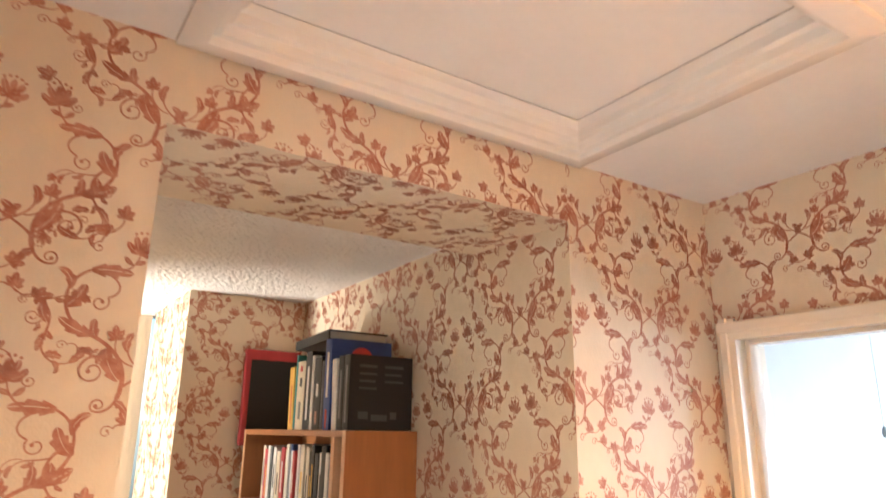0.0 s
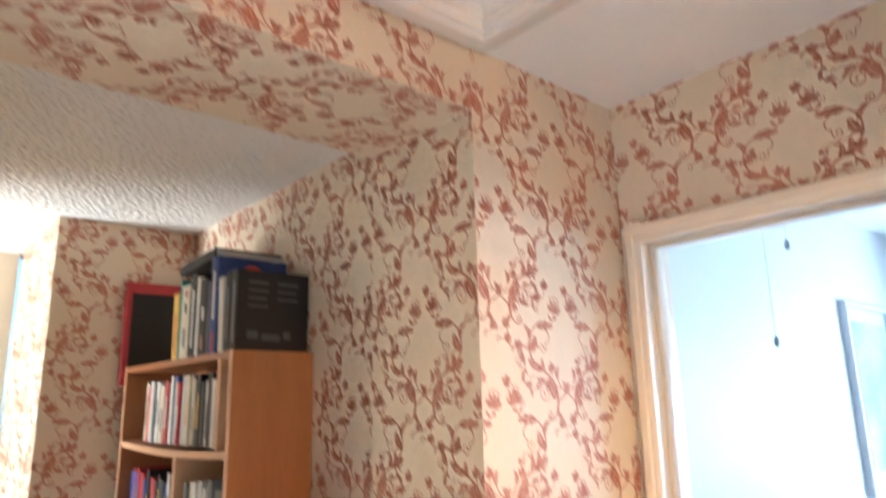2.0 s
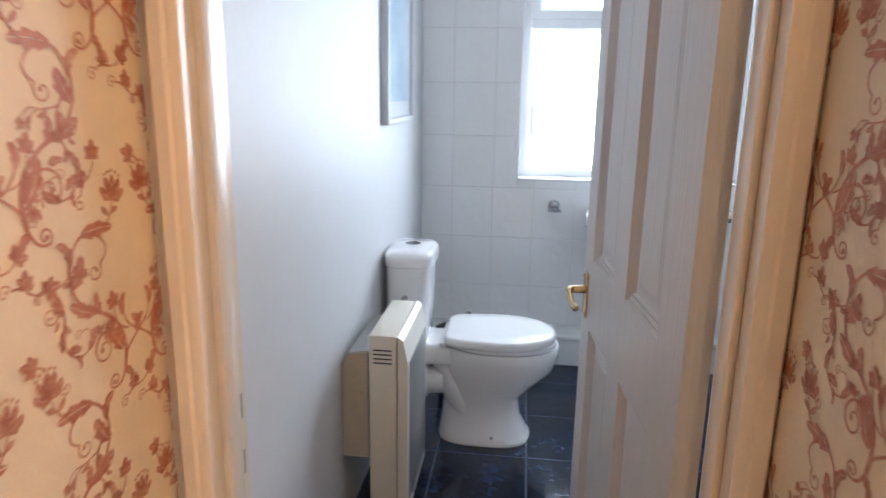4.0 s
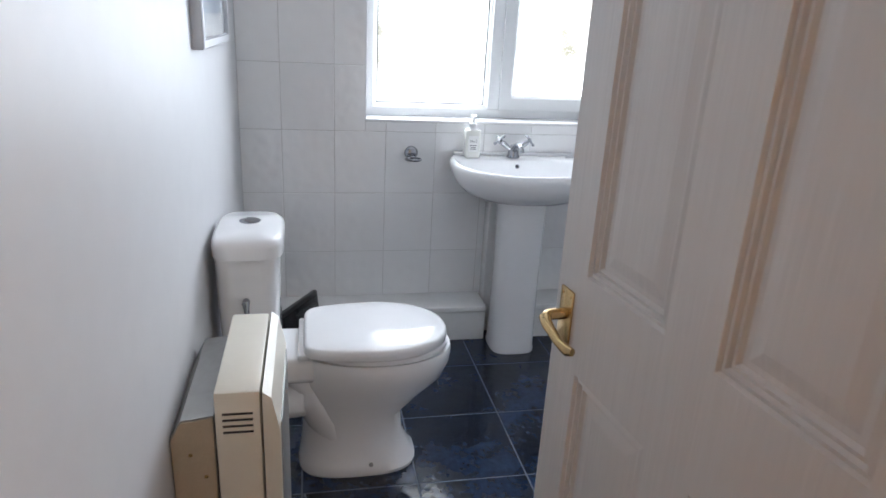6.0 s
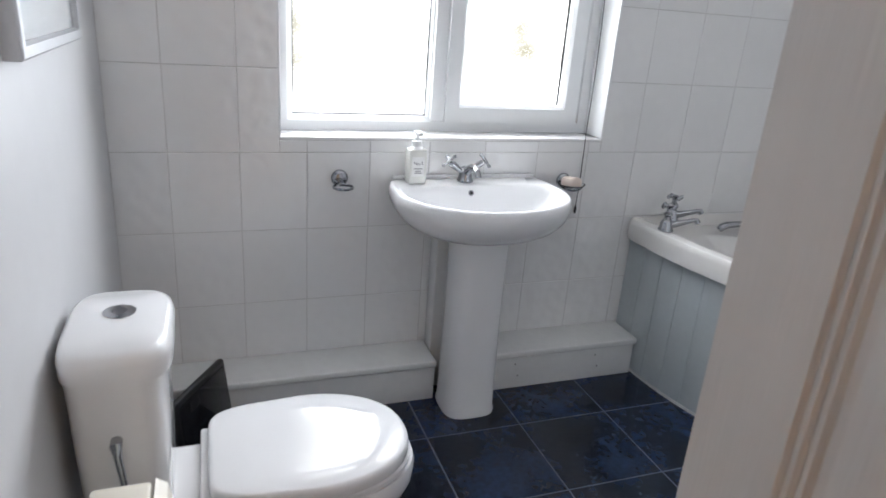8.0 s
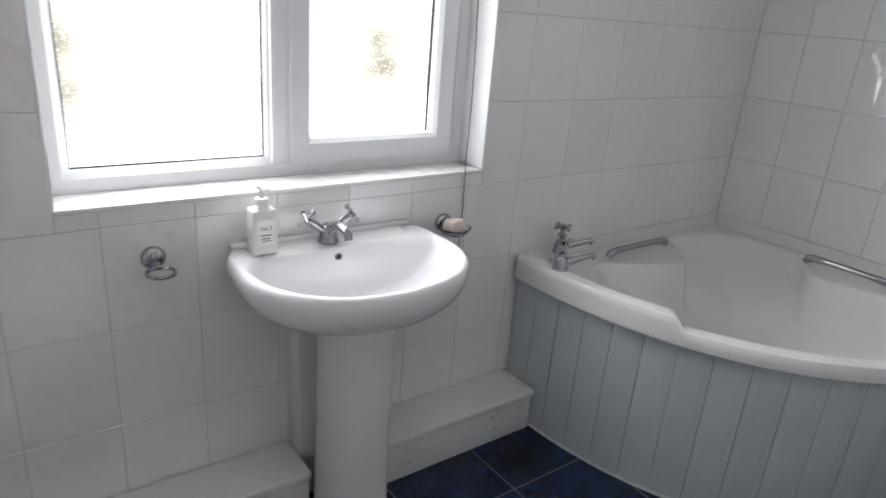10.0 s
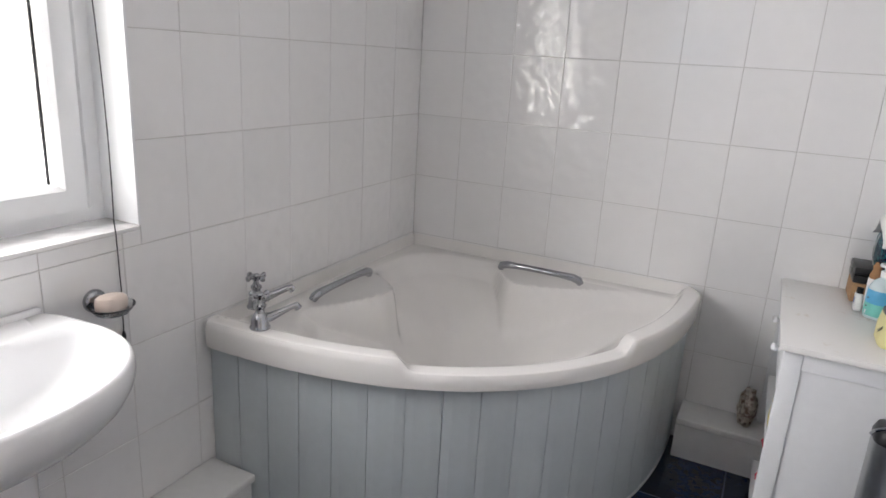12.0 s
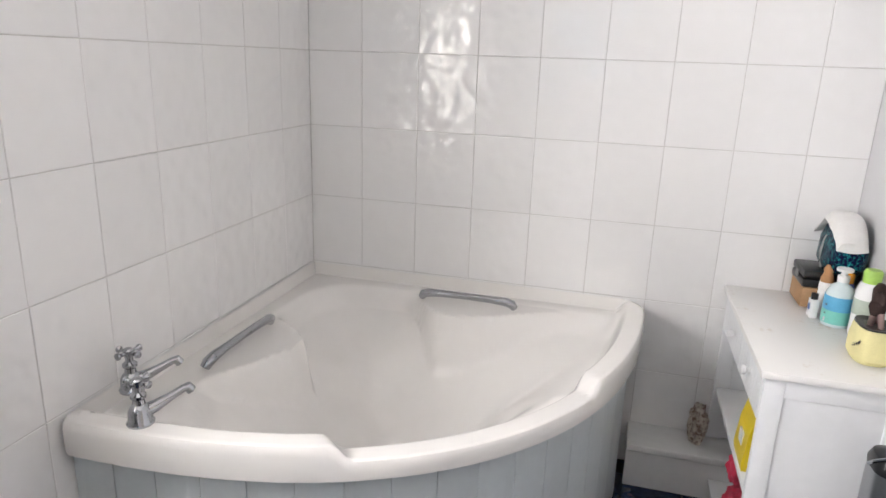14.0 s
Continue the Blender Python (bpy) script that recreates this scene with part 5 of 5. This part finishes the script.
WHITE, BLACK, RED, BLUE, YEL, CREAM, TEAL, GREY = (0.75, 0.74, 0.70), (0.008, 0.008, 0.009), (0.42, 0.03, 0.035), (0.03, 0.07, 0.28), (0.75, 0.45, 0.05), (0.70, 0.62, 0.46), (0.04, 0.25, 0.24), (0.16, 0.16, 0.155)
TZ = 1.7155
y = 1.838
for label, th, hi, de, col, bars, lean in (
        ("thick black hardback with worn white lettering", 0.036, 0.205, 0.20, BLACK, ((0.1, 0.85, GREY),), 0),
        ("thick black hardback with worn white lettering", 0.034, 0.205, 0.20, BLACK, ((0.15, 0.8, GREY),), 0),
        ("white unlettered softback leaning slightly", 0.030, 0.20, 0.19, WHITE, (), -4),
        ("large blue annual with red foot and round emblem", 0.044, 0.262, 0.20, BLUE, ((0.02, 0.22, RED), (0.35, 0.85, WHITE)), -1),
        ("slim dark grey softback book", 0.020, 0.20, 0.17, (0.05, 0.05, 0.07), ((0.2, 0.6, GREY),), 0),
        ("black cookery book with pale lettering", 0.052, 0.215, 0.18, BLACK, ((0.45, 0.62, WHITE), (0.08, 0.25, (0.35, 0.18, 0.12))), 0),
        ("slim plain white hardback book", 0.020, 0.222, 0.18, WHITE, (), 0),
        ("black hardback with white lettering", 0.048, 0.238, 0.18, BLACK, ((0.12, 0.8, WHITE),), 0),
        ("thick cream dictionary with dark lettering", 0.062, 0.212, 0.18, CREAM, ((0.62, 0.75, BLACK), (0.15, 0.4, GREY), (0.84, 0.93, RED)), 0),
        ("slim tall teal softback book", 0.014, 0.235, 0.17, TEAL, (), 0),
        ("yellow and orange softback", 0.040, 0.20, 0.17, YEL, ((0.1, 0.7, (0.6, 0.2, 0.03)),), -3)):
    book(label, 1.212, y, TZ, th, hi, de, col, bars, lean)
    y += th + 0.003 + (0.016 if lean < -2 else 0)
for k, (x0, x1, z0, z1) in enumerate(((0.03, 0.085, 0.17, 0.178), (0.03, 0.085, 0.15, 0.156), (0.03, 0.08, 0.13, 0.136), (0.03, 0.085, 0.11, 0.116), (0.11, 0.17, 0.17, 0.178), (0.11, 0.165, 0.15, 0.156), (0.11, 0.17, 0.13, 0.136), (0.03, 0.06, 0.03, 0.05), (0.07, 0.12, 0.025, 0.042), (0.13, 0.15, 0.03, 0.05))):
    tagged(link("cover_print", box(1.212 + x0, 1.212 + x1, 1.8372, 1.8379, TZ + z0, TZ + z1), cover((0.07, 0.07, 0.07))), "worn grey print bar on the black book cover", "print", "worn cover print")
emb = tagged(link("round_sticker", turned(lathe([(0, 0.001), (0.035, 0.0008), (0.038, 0)], 28), pose(1.30, 1.9455, TZ + 0.2, 90)), plain("red and white emblem", (0.6, 0.05, 0.06), 0.4)), "round red emblem on the blue annual's cover", "emblem")
box_file = thing("ring_binder", "dark ring binder lying flat on the standing books", "binder", at=(1.225, 2.02, TZ + 0.266))
box_file.rotation_euler = (radians(-2.5), 0, 0)
part("cover", box(0, 0.20, 0, 0.27, 0.026, 0.030), cover(BLACK), box_file)
part("base", box(0, 0.20, 0, 0.27, 0, 0.004), cover(BLACK), box_file)
part("spine", box(-0.002, 0.002, 0, 0.27, 0, 0.030), cover(BLACK), box_file)
part("paper", box(0.006, 0.195, 0.004, 0.26, 0.0045, 0.0255), plain("grey paper", (0.45, 0.46, 0.48), 0.7), box_file, smooth=False)
folder = thing("red_folder", "large dark red framed folder standing against the wall", "folder", at=(1.19, 2.712, TZ - 0.06))
part("board", box(0, 0.22, 0, 0.03, 0, 0.36, 0.003), cover(RED), folder)
part("panel", box(0.02, 0.21, -0.002, 0.0, 0.02, 0.32), cover(BLACK), folder, smooth=False)


def fill(front, y0, y1, z, top, deep, palette, seed):
    r = random.Random(seed)
    y = y0
    while True:
        th = r.uniform(0.014, 0.034)
        if y + th > y1:
            break
        hi = min(top - z - 0.02, r.uniform(0.165, 0.205))
        col = r.choice(palette)
        bars = ((r.uniform(0.1, 0.3), r.uniform(0.5, 0.8), r.choice((WHITE, GREY, BLACK, YEL))),) if r.random() < 0.8 else ()
        names = {WHITE: "white", BLACK: "black", RED: "dark red", BLUE: "blue", YEL: "yellow", CREAM: "cream", TEAL: "teal", GREY: "grey"}
        book(names[col] + " paperback standing upright on a bookcase shelf", front + r.uniform(0, 0.012), y, z, th, hi, deep, col, bars)
        y += th + 0.0015


fill(1.225, 1.93, 2.58, 1.4755, 1.69, 0.15, (WHITE, RED, GREY, BLACK, CREAM, BLUE, RED), 2)
fill(1.225, 1.850, 1.902, 1.4755, 1.69, 0.15, (GREY, WHITE), 4)
fill(1.225, 1.850, 2.17, 1.1975, 1.44, 0.15, (GREY, CREAM, GREY, WHITE), 7)
fill(1.225, 2.21, 2.66, 1.1975, 1.44, 0.15, (BLUE, RED, BLACK, WHITE, BLACK), 8)
fill(1.225, 1.85, 2.66, 0.9205, 1.16, 0.15, (CREAM, RED, BLACK, WHITE, BLUE), 9)
fill(1.225, 1.566, 1.80, 0.7505, 1.05, 0.15, (BLACK, RED, WHITE, BLUE), 10)
fill(1.215, 1.552, 1.815, 1.0855, 1.31, 0.15, (BLACK, WHITE, TEAL, WHITE, RED, BLACK, GREY), 21)
flat_book = thing("book", "thick dark red book lying flat on the upright books", "book", "books", (1.225, 1.60, 1.0855 + 0.206))
part("cover", box(0, 0.15, 0, 0.20, 0.024, 0.027), cover(RED), flat_book, smooth=False)
part("base", box(0, 0.15, 0, 0.20, 0.0, 0.003), cover(RED), flat_book, smooth=False)
part("spine", box(-0.002, 0.001, 0, 0.20, 0, 0.027), cover(RED), flat_book, smooth=False)
part("page_block", box(0.003, 0.147, 0.003, 0.197, 0.0035, 0.0235), M_PAGES, flat_book, smooth=False)

# ---- wallpaper print: scrolling vines with leaves and flowers ----
def vine(pts, w0, w1, out):
    """Flat tapering ribbon along a 2D line."""
    a, b = [], []
    for i, p in enumerate(pts):
        q0, q1 = pts[max(i - 1, 0)], pts[min(i + 1, len(pts) - 1)]
        dx, dy = q1[0] - q0[0], q1[1] - q0[1]
        l = math.hypot(dx, dy) or 1
        t = i / (len(pts) - 1)
        w = (w0 + (w1 - w0) * t) * 0.62
        a.append((p[0] - dy / l * w, p[1] + dx / l * w))
        b.append((p[0] + dy / l * w, p[1] - dx / l * w))
    for i in range(len(pts) - 1):
        out.append([a[i], b[i], b[i + 1], a[i + 1]])


def bend(p0, p1, p2, p3, n=12):
    return [tuple((1 - t) ** 3 * p0[k] + 3 * (1 - t) ** 2 * t * p1[k] + 3 * (1 - t) * t * t * p2[k] + t ** 3 * p3[k] for k in (0, 1)) for t in [i / n for i in range(n + 1)]]


def curl(x, y, r, start, turns, sense, n=18):
    """Spiral from its outer end at (x, y) inwards."""
    cx, cy = x - r * math.cos(start), y - r * math.sin(start)
    return [(cx + r * (1 - 0.72 * i / n) * math.cos(start + sense * 2 * math.pi * turns * i / n), cy + r * (1 - 0.72 * i / n) * math.sin(start + sense * 2 * math.pi * turns * i / n)) for i in range(n + 1)]


def leaf(x, y, ang, size, out, lobes=3, curve=0.25, plump=0.30):
    """Acanthus leaf from its stalk end: two lobed halves along a bending rib, the rib left bare."""
    n = lobes * 4
    rib = []
    px, py, a = x, y, ang - curve
    for i in range(n + 1):
        rib.append((px, py, a))
        px, py = px + math.cos(a) * size / n, py + math.sin(a) * size / n
        a += 2.4 * curve / n
    for side in (-1, 1):
        edge, bare = [], []
        for i, (rx, ry, ra) in enumerate(rib):
            t = i / n
            saw = (t * lobes) % 1.0
            w = size * plump * 1.02 * math.sin(math.pi * min(1, 0.12 + 0.88 * t)) ** 0.7 * (0.62 + 0.50 * saw) * (1.12 if side > 0 else 0.9)
            w = max(w, size * 0.012)
            lean = size * 0.10 * saw * (1 - t)
            g = size * 0.010
            nx, ny = -math.sin(ra) * side, math.cos(ra) * side
            edge.append((rx + nx * w + math.cos(ra) * lean, ry + ny * w + math.sin(ra) * lean))
            bare.append((rx + nx * g, ry + ny * g))
        for i in range(n):
            out.append([bare[i], bare[i + 1], edge[i + 1], edge[i]])


def bloom(x, y, ang, size, out):
    """Cup-shaped flower: two bowed outer petals, notched middle petals and a seeded crown."""
    for da, l, w, cv in ((-1.05, 0.95, 0.26, 0.55), (1.05, 0.95, 0.26, -0.55), (-0.5, 1.0, 0.24, 0.2), (0.5, 1.0, 0.24, -0.2), (0.0, 1.0, 0.22, 0.0)):
        leaf(x, y, ang + da, size * l, out, 2, cv, w)
    for k in range(5):
        a = ang + (k - 2) * 0.24
        r = size * (1.16 - 0.04 * abs(k - 2))
        bx, by = x + math.cos(a) * r, y + math.sin(a) * r
        out.append([(bx + size * 0.085 * math.cos(q), by + size * 0.085 * math.sin(q)) for q in [2 * math.pi * i / 6 for i in range(6)]])


def fivefold(x, y, ang, size, out):
    """Small five-lobed ivy leaf."""
    for da, l in ((-1.5, 0.55), (-0.75, 0.8), (0.0, 1.0), (0.75, 0.8), (1.5, 0.55)):
        leaf(x, y, ang + da, size * l, out, 1, 0.1, 0.27)


def tendril(x, y, r, start, sense, out, w=0.0026):
    """Tight spiral with a drop at its heart."""
    pts = curl(x, y, r, start, 1.05, sense, 20)
    vine(pts, w, w * 0.75, out)
    ex, ey = pts[-1]
    out.append([(ex + 1.5 * w * math.cos(q), ey + 1.5 * w * math.sin(q)) for q in [2 * math.pi * i / 7 for i in range(7)]])


def scroll(out, ox, oy, ang, flip, big):
    """One branching S-scroll, drawn upright, then turned and mirrored."""
    raw = []
    main = bend((0, 0), (-0.012, 0.055), (0.020, 0.085), (0.062, 0.098), 16)
    vine(main, 0.0062, 0.0046, raw)
    upper = bend((0.062, 0.098), (0.125, 0.118), (0.122, 0.190), (0.078, 0.208), 18)
    vine(upper, 0.0048, 0.0030, raw)
    leaf(0.004, 0.030, 1.02, 0.060, raw, 3, 0.30, 0.25)
    leaf(0.060, 0.098, 0.35, 0.058, raw, 3, 0.25, 0.21)
    leaf(0.052, 0.094, 1.35, 0.034, raw, 2, 0.45, 0.27)
    leaf(0.106, 0.140, 2.05, 0.046, raw, 3, -0.25, 0.31)
    leaf(0.108, 0.168, 0.95, 0.044, raw, 2, -0.75, 0.20)
    leaf(0.082, 0.207, 3.05, 0.066, raw, 3, 0.14, 0.20)
    vine(bend((0.0, 0.045), (0.028, 0.074), (0.062, 0.070), (0.066, 0.042), 12), 0.0036, 0.0030, raw)
    tendril(0.066, 0.042, 0.020, 0.1, -1, raw)
    leaf(0.050, 0.068, 0.10, 0.026, raw, 2, -0.35, 0.27)
    vine(bend((0.078, 0.208), (0.030, 0.205), (0.022, 0.175), (0.048, 0.164), 12), 0.0030, 0.0022, raw)
    tendril(0.048, 0.164, 0.015, 2.4, 1, raw, 0.0022)
    vine(bend((0.044, 0.206), (0.020, 0.222), (0.012, 0.236), (0.014, 0.254), 8), 0.0026, 0.0020, raw)
    bloom(0.014, 0.252, 1.65, 0.033, raw)
    leaf(0.022, 0.228, 0.75, 0.021, raw, 1, 0.3, 0.24)
    leaf(0.020, 0.230, 2.7, 0.020, raw, 1, 0.1, 0.24)
    vine(bend((-0.002, 0.018), (-0.030, 0.050), (-0.060, 0.050), (-0.066, 0.082), 12), 0.0036, 0.0022, raw)
    leaf(-0.030, 0.046, 2.2, 0.034, raw, 2, 0.5, 0.25)
    leaf(-0.066, 0.080, 1.30, 0.034, raw, 2, -0.55, 0.23)
    vine(bend((-0.056, 0.056), (-0.076, 0.060), (-0.090, 0.080), (-0.084, 0.100), 8), 0.0022, 0.0018, raw)
    fivefold(-0.084, 0.100, 1.7, 0.024, raw)
    vine(bend((0, 0), (0.006, -0.020), (0.022, -0.028), (0.034, -0.022), 8), 0.0040, 0.0026, raw)
    tendril(0.034, -0.022, 0.012, -0.8, 1, raw, 0.0024)
    leaf(0.004, -0.004, -2.5, 0.030, raw, 2, 0.4, 0.25)
    c, s = math.cos(ang), math.sin(ang)
    for poly in raw:
        pts = [((-x if flip else x) * big, y * big) for x, y in poly]
        out.append([(ox + c * x - s * y, oy + s * x + c * y) for x, y in pts])


def little(out, ox, oy, ang):
    """Wiry sprig with paired ivy leaves."""
    raw = []
    vine(bend((0, 0), (0.018, 0.014), (0.034, -0.012), (0.054, 0.006)), 0.0022, 0.0016, raw)
    fivefold(0.054, 0.006, 0.6, 0.025, raw)
    fivefold(0.020, 0.006, 1.9, 0.022, raw)
    tendril(0.030, 0.0, 0.009, -1.2, -1, raw, 0.0015)
    tendril(0.0, 0.0, 0.010, 0.4, 1, raw, 0.0016)
    c, s = math.cos(ang), math.sin(ang)
    for poly in raw:
        out.append([(ox + c * x - s * y, oy + s * x + c * y) for x, y in poly])


REP_W, REP_H = 0.225, 0.45
repeat = []
scroll(repeat, 0.040, 0.010, 0.05, False, 0.98)
scroll(repeat, 0.190, 0.235, -0.08, True, 0.95)
scroll(repeat, 0.120, 0.155, 2.6, True, 0.55)
scroll(repeat, 0.055, 0.385, -2.2, False, 0.52)
little(repeat, 0.135, 0.035, 0.9)
little(repeat, 0.060, 0.262, 2.2)
little(repeat, 0.005, 0.400, -0.4)
little(repeat, 0.190, 0.190, 0.2)

PRINT_SCALE = 0.86
REP_W, REP_H = REP_W * PRINT_SCALE, REP_H * PRINT_SCALE
repeat = [[(x * PRINT_SCALE, y * PRINT_SCALE) for x, y in poly] for poly in repeat]


def papered(parent, m, a0, a1, b0, b1, shift=0.0):
    """Print on one flat stretch of wall; m takes (across, up, out) to the room."""
    verts, faces = [], []
    pad = 0.17
    for i in range(math.floor((a0 - shift - pad) / REP_W) - 1, math.ceil((a1 - shift + pad) / REP_W) + 1):
        drop = REP_H / 2 if i % 2 else 0
        for j in range(math.floor((b0 - drop - pad) / REP_H) - 1, math.ceil((b1 - drop + pad) / REP_H) + 1):
            ox, oy = shift + i * REP_W, drop + j * REP_H
            for poly in repeat:
                pts = [(x + ox, y + oy) for x, y in poly]
                if max(p[0] for p in pts) < a0 or min(p[0] for p in pts) > a1 or max(p[1] for p in pts) < b0 or min(p[1] for p in pts) > b1:
                    continue
                k = len(verts)
                verts.extend((x, y, 0.0007 + 0.0001 * (len(faces) % 5)) for x, y in pts)
                faces.append(tuple(range(k, k + len(pts))))
    if not faces:
        return
    me = bpy.data.meshes.new("wallpaper_print")
    me.from_pydata(verts, [], faces)
    bm = bmesh.new()
    bm.from_mesh(me)
    for co, no in (((a0, 0, 0), (-1, 0, 0)), ((a1, 0, 0), (1, 0, 0)), ((0, b0, 0), (0, -1, 0)), ((0, b1, 0), (0, 1, 0))):
        bmesh.ops.bisect_plane(bm, geom=bm.verts[:] + bm.edges[:] + bm.faces[:], plane_co=co, plane_no=no, clear_outer=True)
    bm.transform(m)
    bm.to_mesh(me)
    bm.free()
    me.materials.append(M_PRINT)
    ob = new("wallpaper_print", me)
    ob.parent = parent
    tagged(ob, "red-brown printed scrolls, leaves and flowers", kind="stuff")


def facing(ax, up, out, origin):
    m = Matrix((ax, up, out)).transposed().to_4x4()
    m.translation = origin
    return m


X, Y, Z = Vector((1, 0, 0)), Vector((0, 1, 0)), Vector((0, 0, 1))
north = facing(X, Z, -Y, (0, HALL_N, 0))
papered(wall_hall_north, north, -0.25, NX0, 0.3, CEIL)
papered(wall_hall_north, north, NX0, NX1, NTOP, CEIL)
papered(wall_hall_north, north, NX1, HALL_E, 0.3, CEIL, 0.11)
papered(wall_hall_north, facing(X, Y, -Z, (0, 0, NTOP)), NX0, NX1, HALL_N, NDEEP, 0.05)
papered(wall_hall_north, facing(-Y, Z, -X, (NX1, 0, 0)), -NDEEP, -HALL_N, 0.8, NTOP, 0.2)
east_face = facing(-Y, Z, -X, (HALL_E, 0, 0))
papered(wall_hall_east, east_face, -HALL_N, -0.385, DOOR_Z + 0.043, CEIL, 0.03)
papered(wall_hall_south, facing(-X, Z, Y, (0, 0.385, 0)), -HALL_E, -1.56, 0.3, CEIL, 0.07)
papered(wall_hall_south, facing(-Y, Z, -X, (1.56, 0, 0)), -0.385, 0.5, 0.3, CEIL, 0.16)
papered(wall_landing_east, facing(-Y, Z, -X, (1.43, 0, 0)), -2.76, -NDEEP, 0.8, 2.228, 0.12)
papered(wall_landing_east, facing(X, Z, -Y, (0, 2.76, 0)), 0.965, 1.43, 0.8, 2.228)
papered(wall_landing_east, facing(-Y, Z, -X, (0.965, 0, 0)), -3.42, -2.76, 0.8, 2.228)
# ---- wall and floor tiles ----
def tile_mesh(w, h, t, bevel=0.0014):
    """A tile lying in the x-z plane from its centre, proud towards -y, with eased edges."""
    bm = bmesh.new()
    rings = []
    for ins, y in ((0, 0), (0, -t + bevel), (bevel * 0.4, -t + bevel * 0.35), (bevel, -t)):
        rings.append([bm.verts.new(p) for p in ((-w / 2 + ins, y, -h / 2 + ins), (w / 2 - ins, y, -h / 2 + ins), (w / 2 - ins, y, h / 2 - ins), (-w / 2 + ins, y, h / 2 - ins))])
    bridge(bm, rings)
    bm.faces.new(rings[-1])
    me = bpy.data.meshes.new("tile")
    bmesh.ops.recalc_face_normals(bm, faces=bm.faces)
    bm.to_mesh(me)
    bm.free()
    return me


made_tiles = {}


def lay(parent, material, m, a0, a1, b0, b1, t, gap=0.0017):
    w, h = a1 - a0 - gap, b1 - b0 - gap
    if w < 0.008 or h < 0.008:
        return
    key = (round(w, 4), round(h, 4), t)
    if key not in made_tiles:
        made_tiles[key] = tile_mesh(w, h, t)
        made_tiles[key].materials.append(material)
    ob = new("tile", made_tiles[key])
    ob.parent = parent
    ob.matrix_local = m @ pose((a0 + a1) / 2, 0, (b0 + b1) / 2)


def cuts(lo, hi, start, pitch):
    out = [lo]
    k = math.ceil((lo - start) / pitch + 1e-6)
    while start + k * pitch < hi - 1e-6:
        out.append(start + k * pitch)
        k += 1
    return out + [hi]


ROW0, ROWP = 0.857, 0.2508
rows = cuts(0.0, CEIL, ROW0, ROWP)
cols_w = cuts(BATH_S, BATH_N, 0.648, 0.2015)
east = pose(BATH_E, 0, 0, 0, 0, -90)
for a0, a1 in zip(cols_w, cols_w[1:]):
    for b0, b1 in zip(rows, rows[1:]):
        spans = [(a0, a1, b0, b1)]
        if a1 > WIN_Y0 and a0 < WIN_Y1 and b1 > WIN_Z0 and b0 < WIN_Z1:
            spans = []
            if a0 < WIN_Y0:
                spans.append((a0, WIN_Y0, b0, b1))
            if a1 > WIN_Y1:
                spans.append((WIN_Y1, a1, b0, b1))
            c0, c1 = max(a0, WIN_Y0), min(a1, WIN_Y1)
            if b0 < WIN_Z0:
                spans.append((c0, c1, b0, WIN_Z0 - 0.004))
            if b1 > WIN_Z1:
                spans.append((c0, c1, WIN_Z1 + 0.004, b1))
        for y0, y1, z0, z1 in spans:
            lay(wall_window, M_TILE, east, -y1, -y0, z0, z1, 0.006)
south = pose(0, BATH_S, 0, 0, 0, 180)
cols_s = cuts(2.62, BATH_E - 0.006, BATH_E, 0.1995)
for a0, a1 in zip(cols_s, cols_s[1:]):
    for b0, b1 in zip(rows, rows[1:]):
        lay(wall_bath_south, M_TILE, south, -a1, -a0, b0, b1, 0.006)
fx = cuts(BATH_W, BATH_E, 3.670, 0.335)
fy = cuts(BATH_S, BATH_N, 0.315, 0.333)
flat = pose(0, 0, -0.004, -90)
for a0, a1 in zip(fx, fx[1:]):
    for b0, b1 in zip(fy, fy[1:]):
        lay(floor_bath, M_FLOOR, flat, a0, a1, b0, b1, 0.004, 0.005)
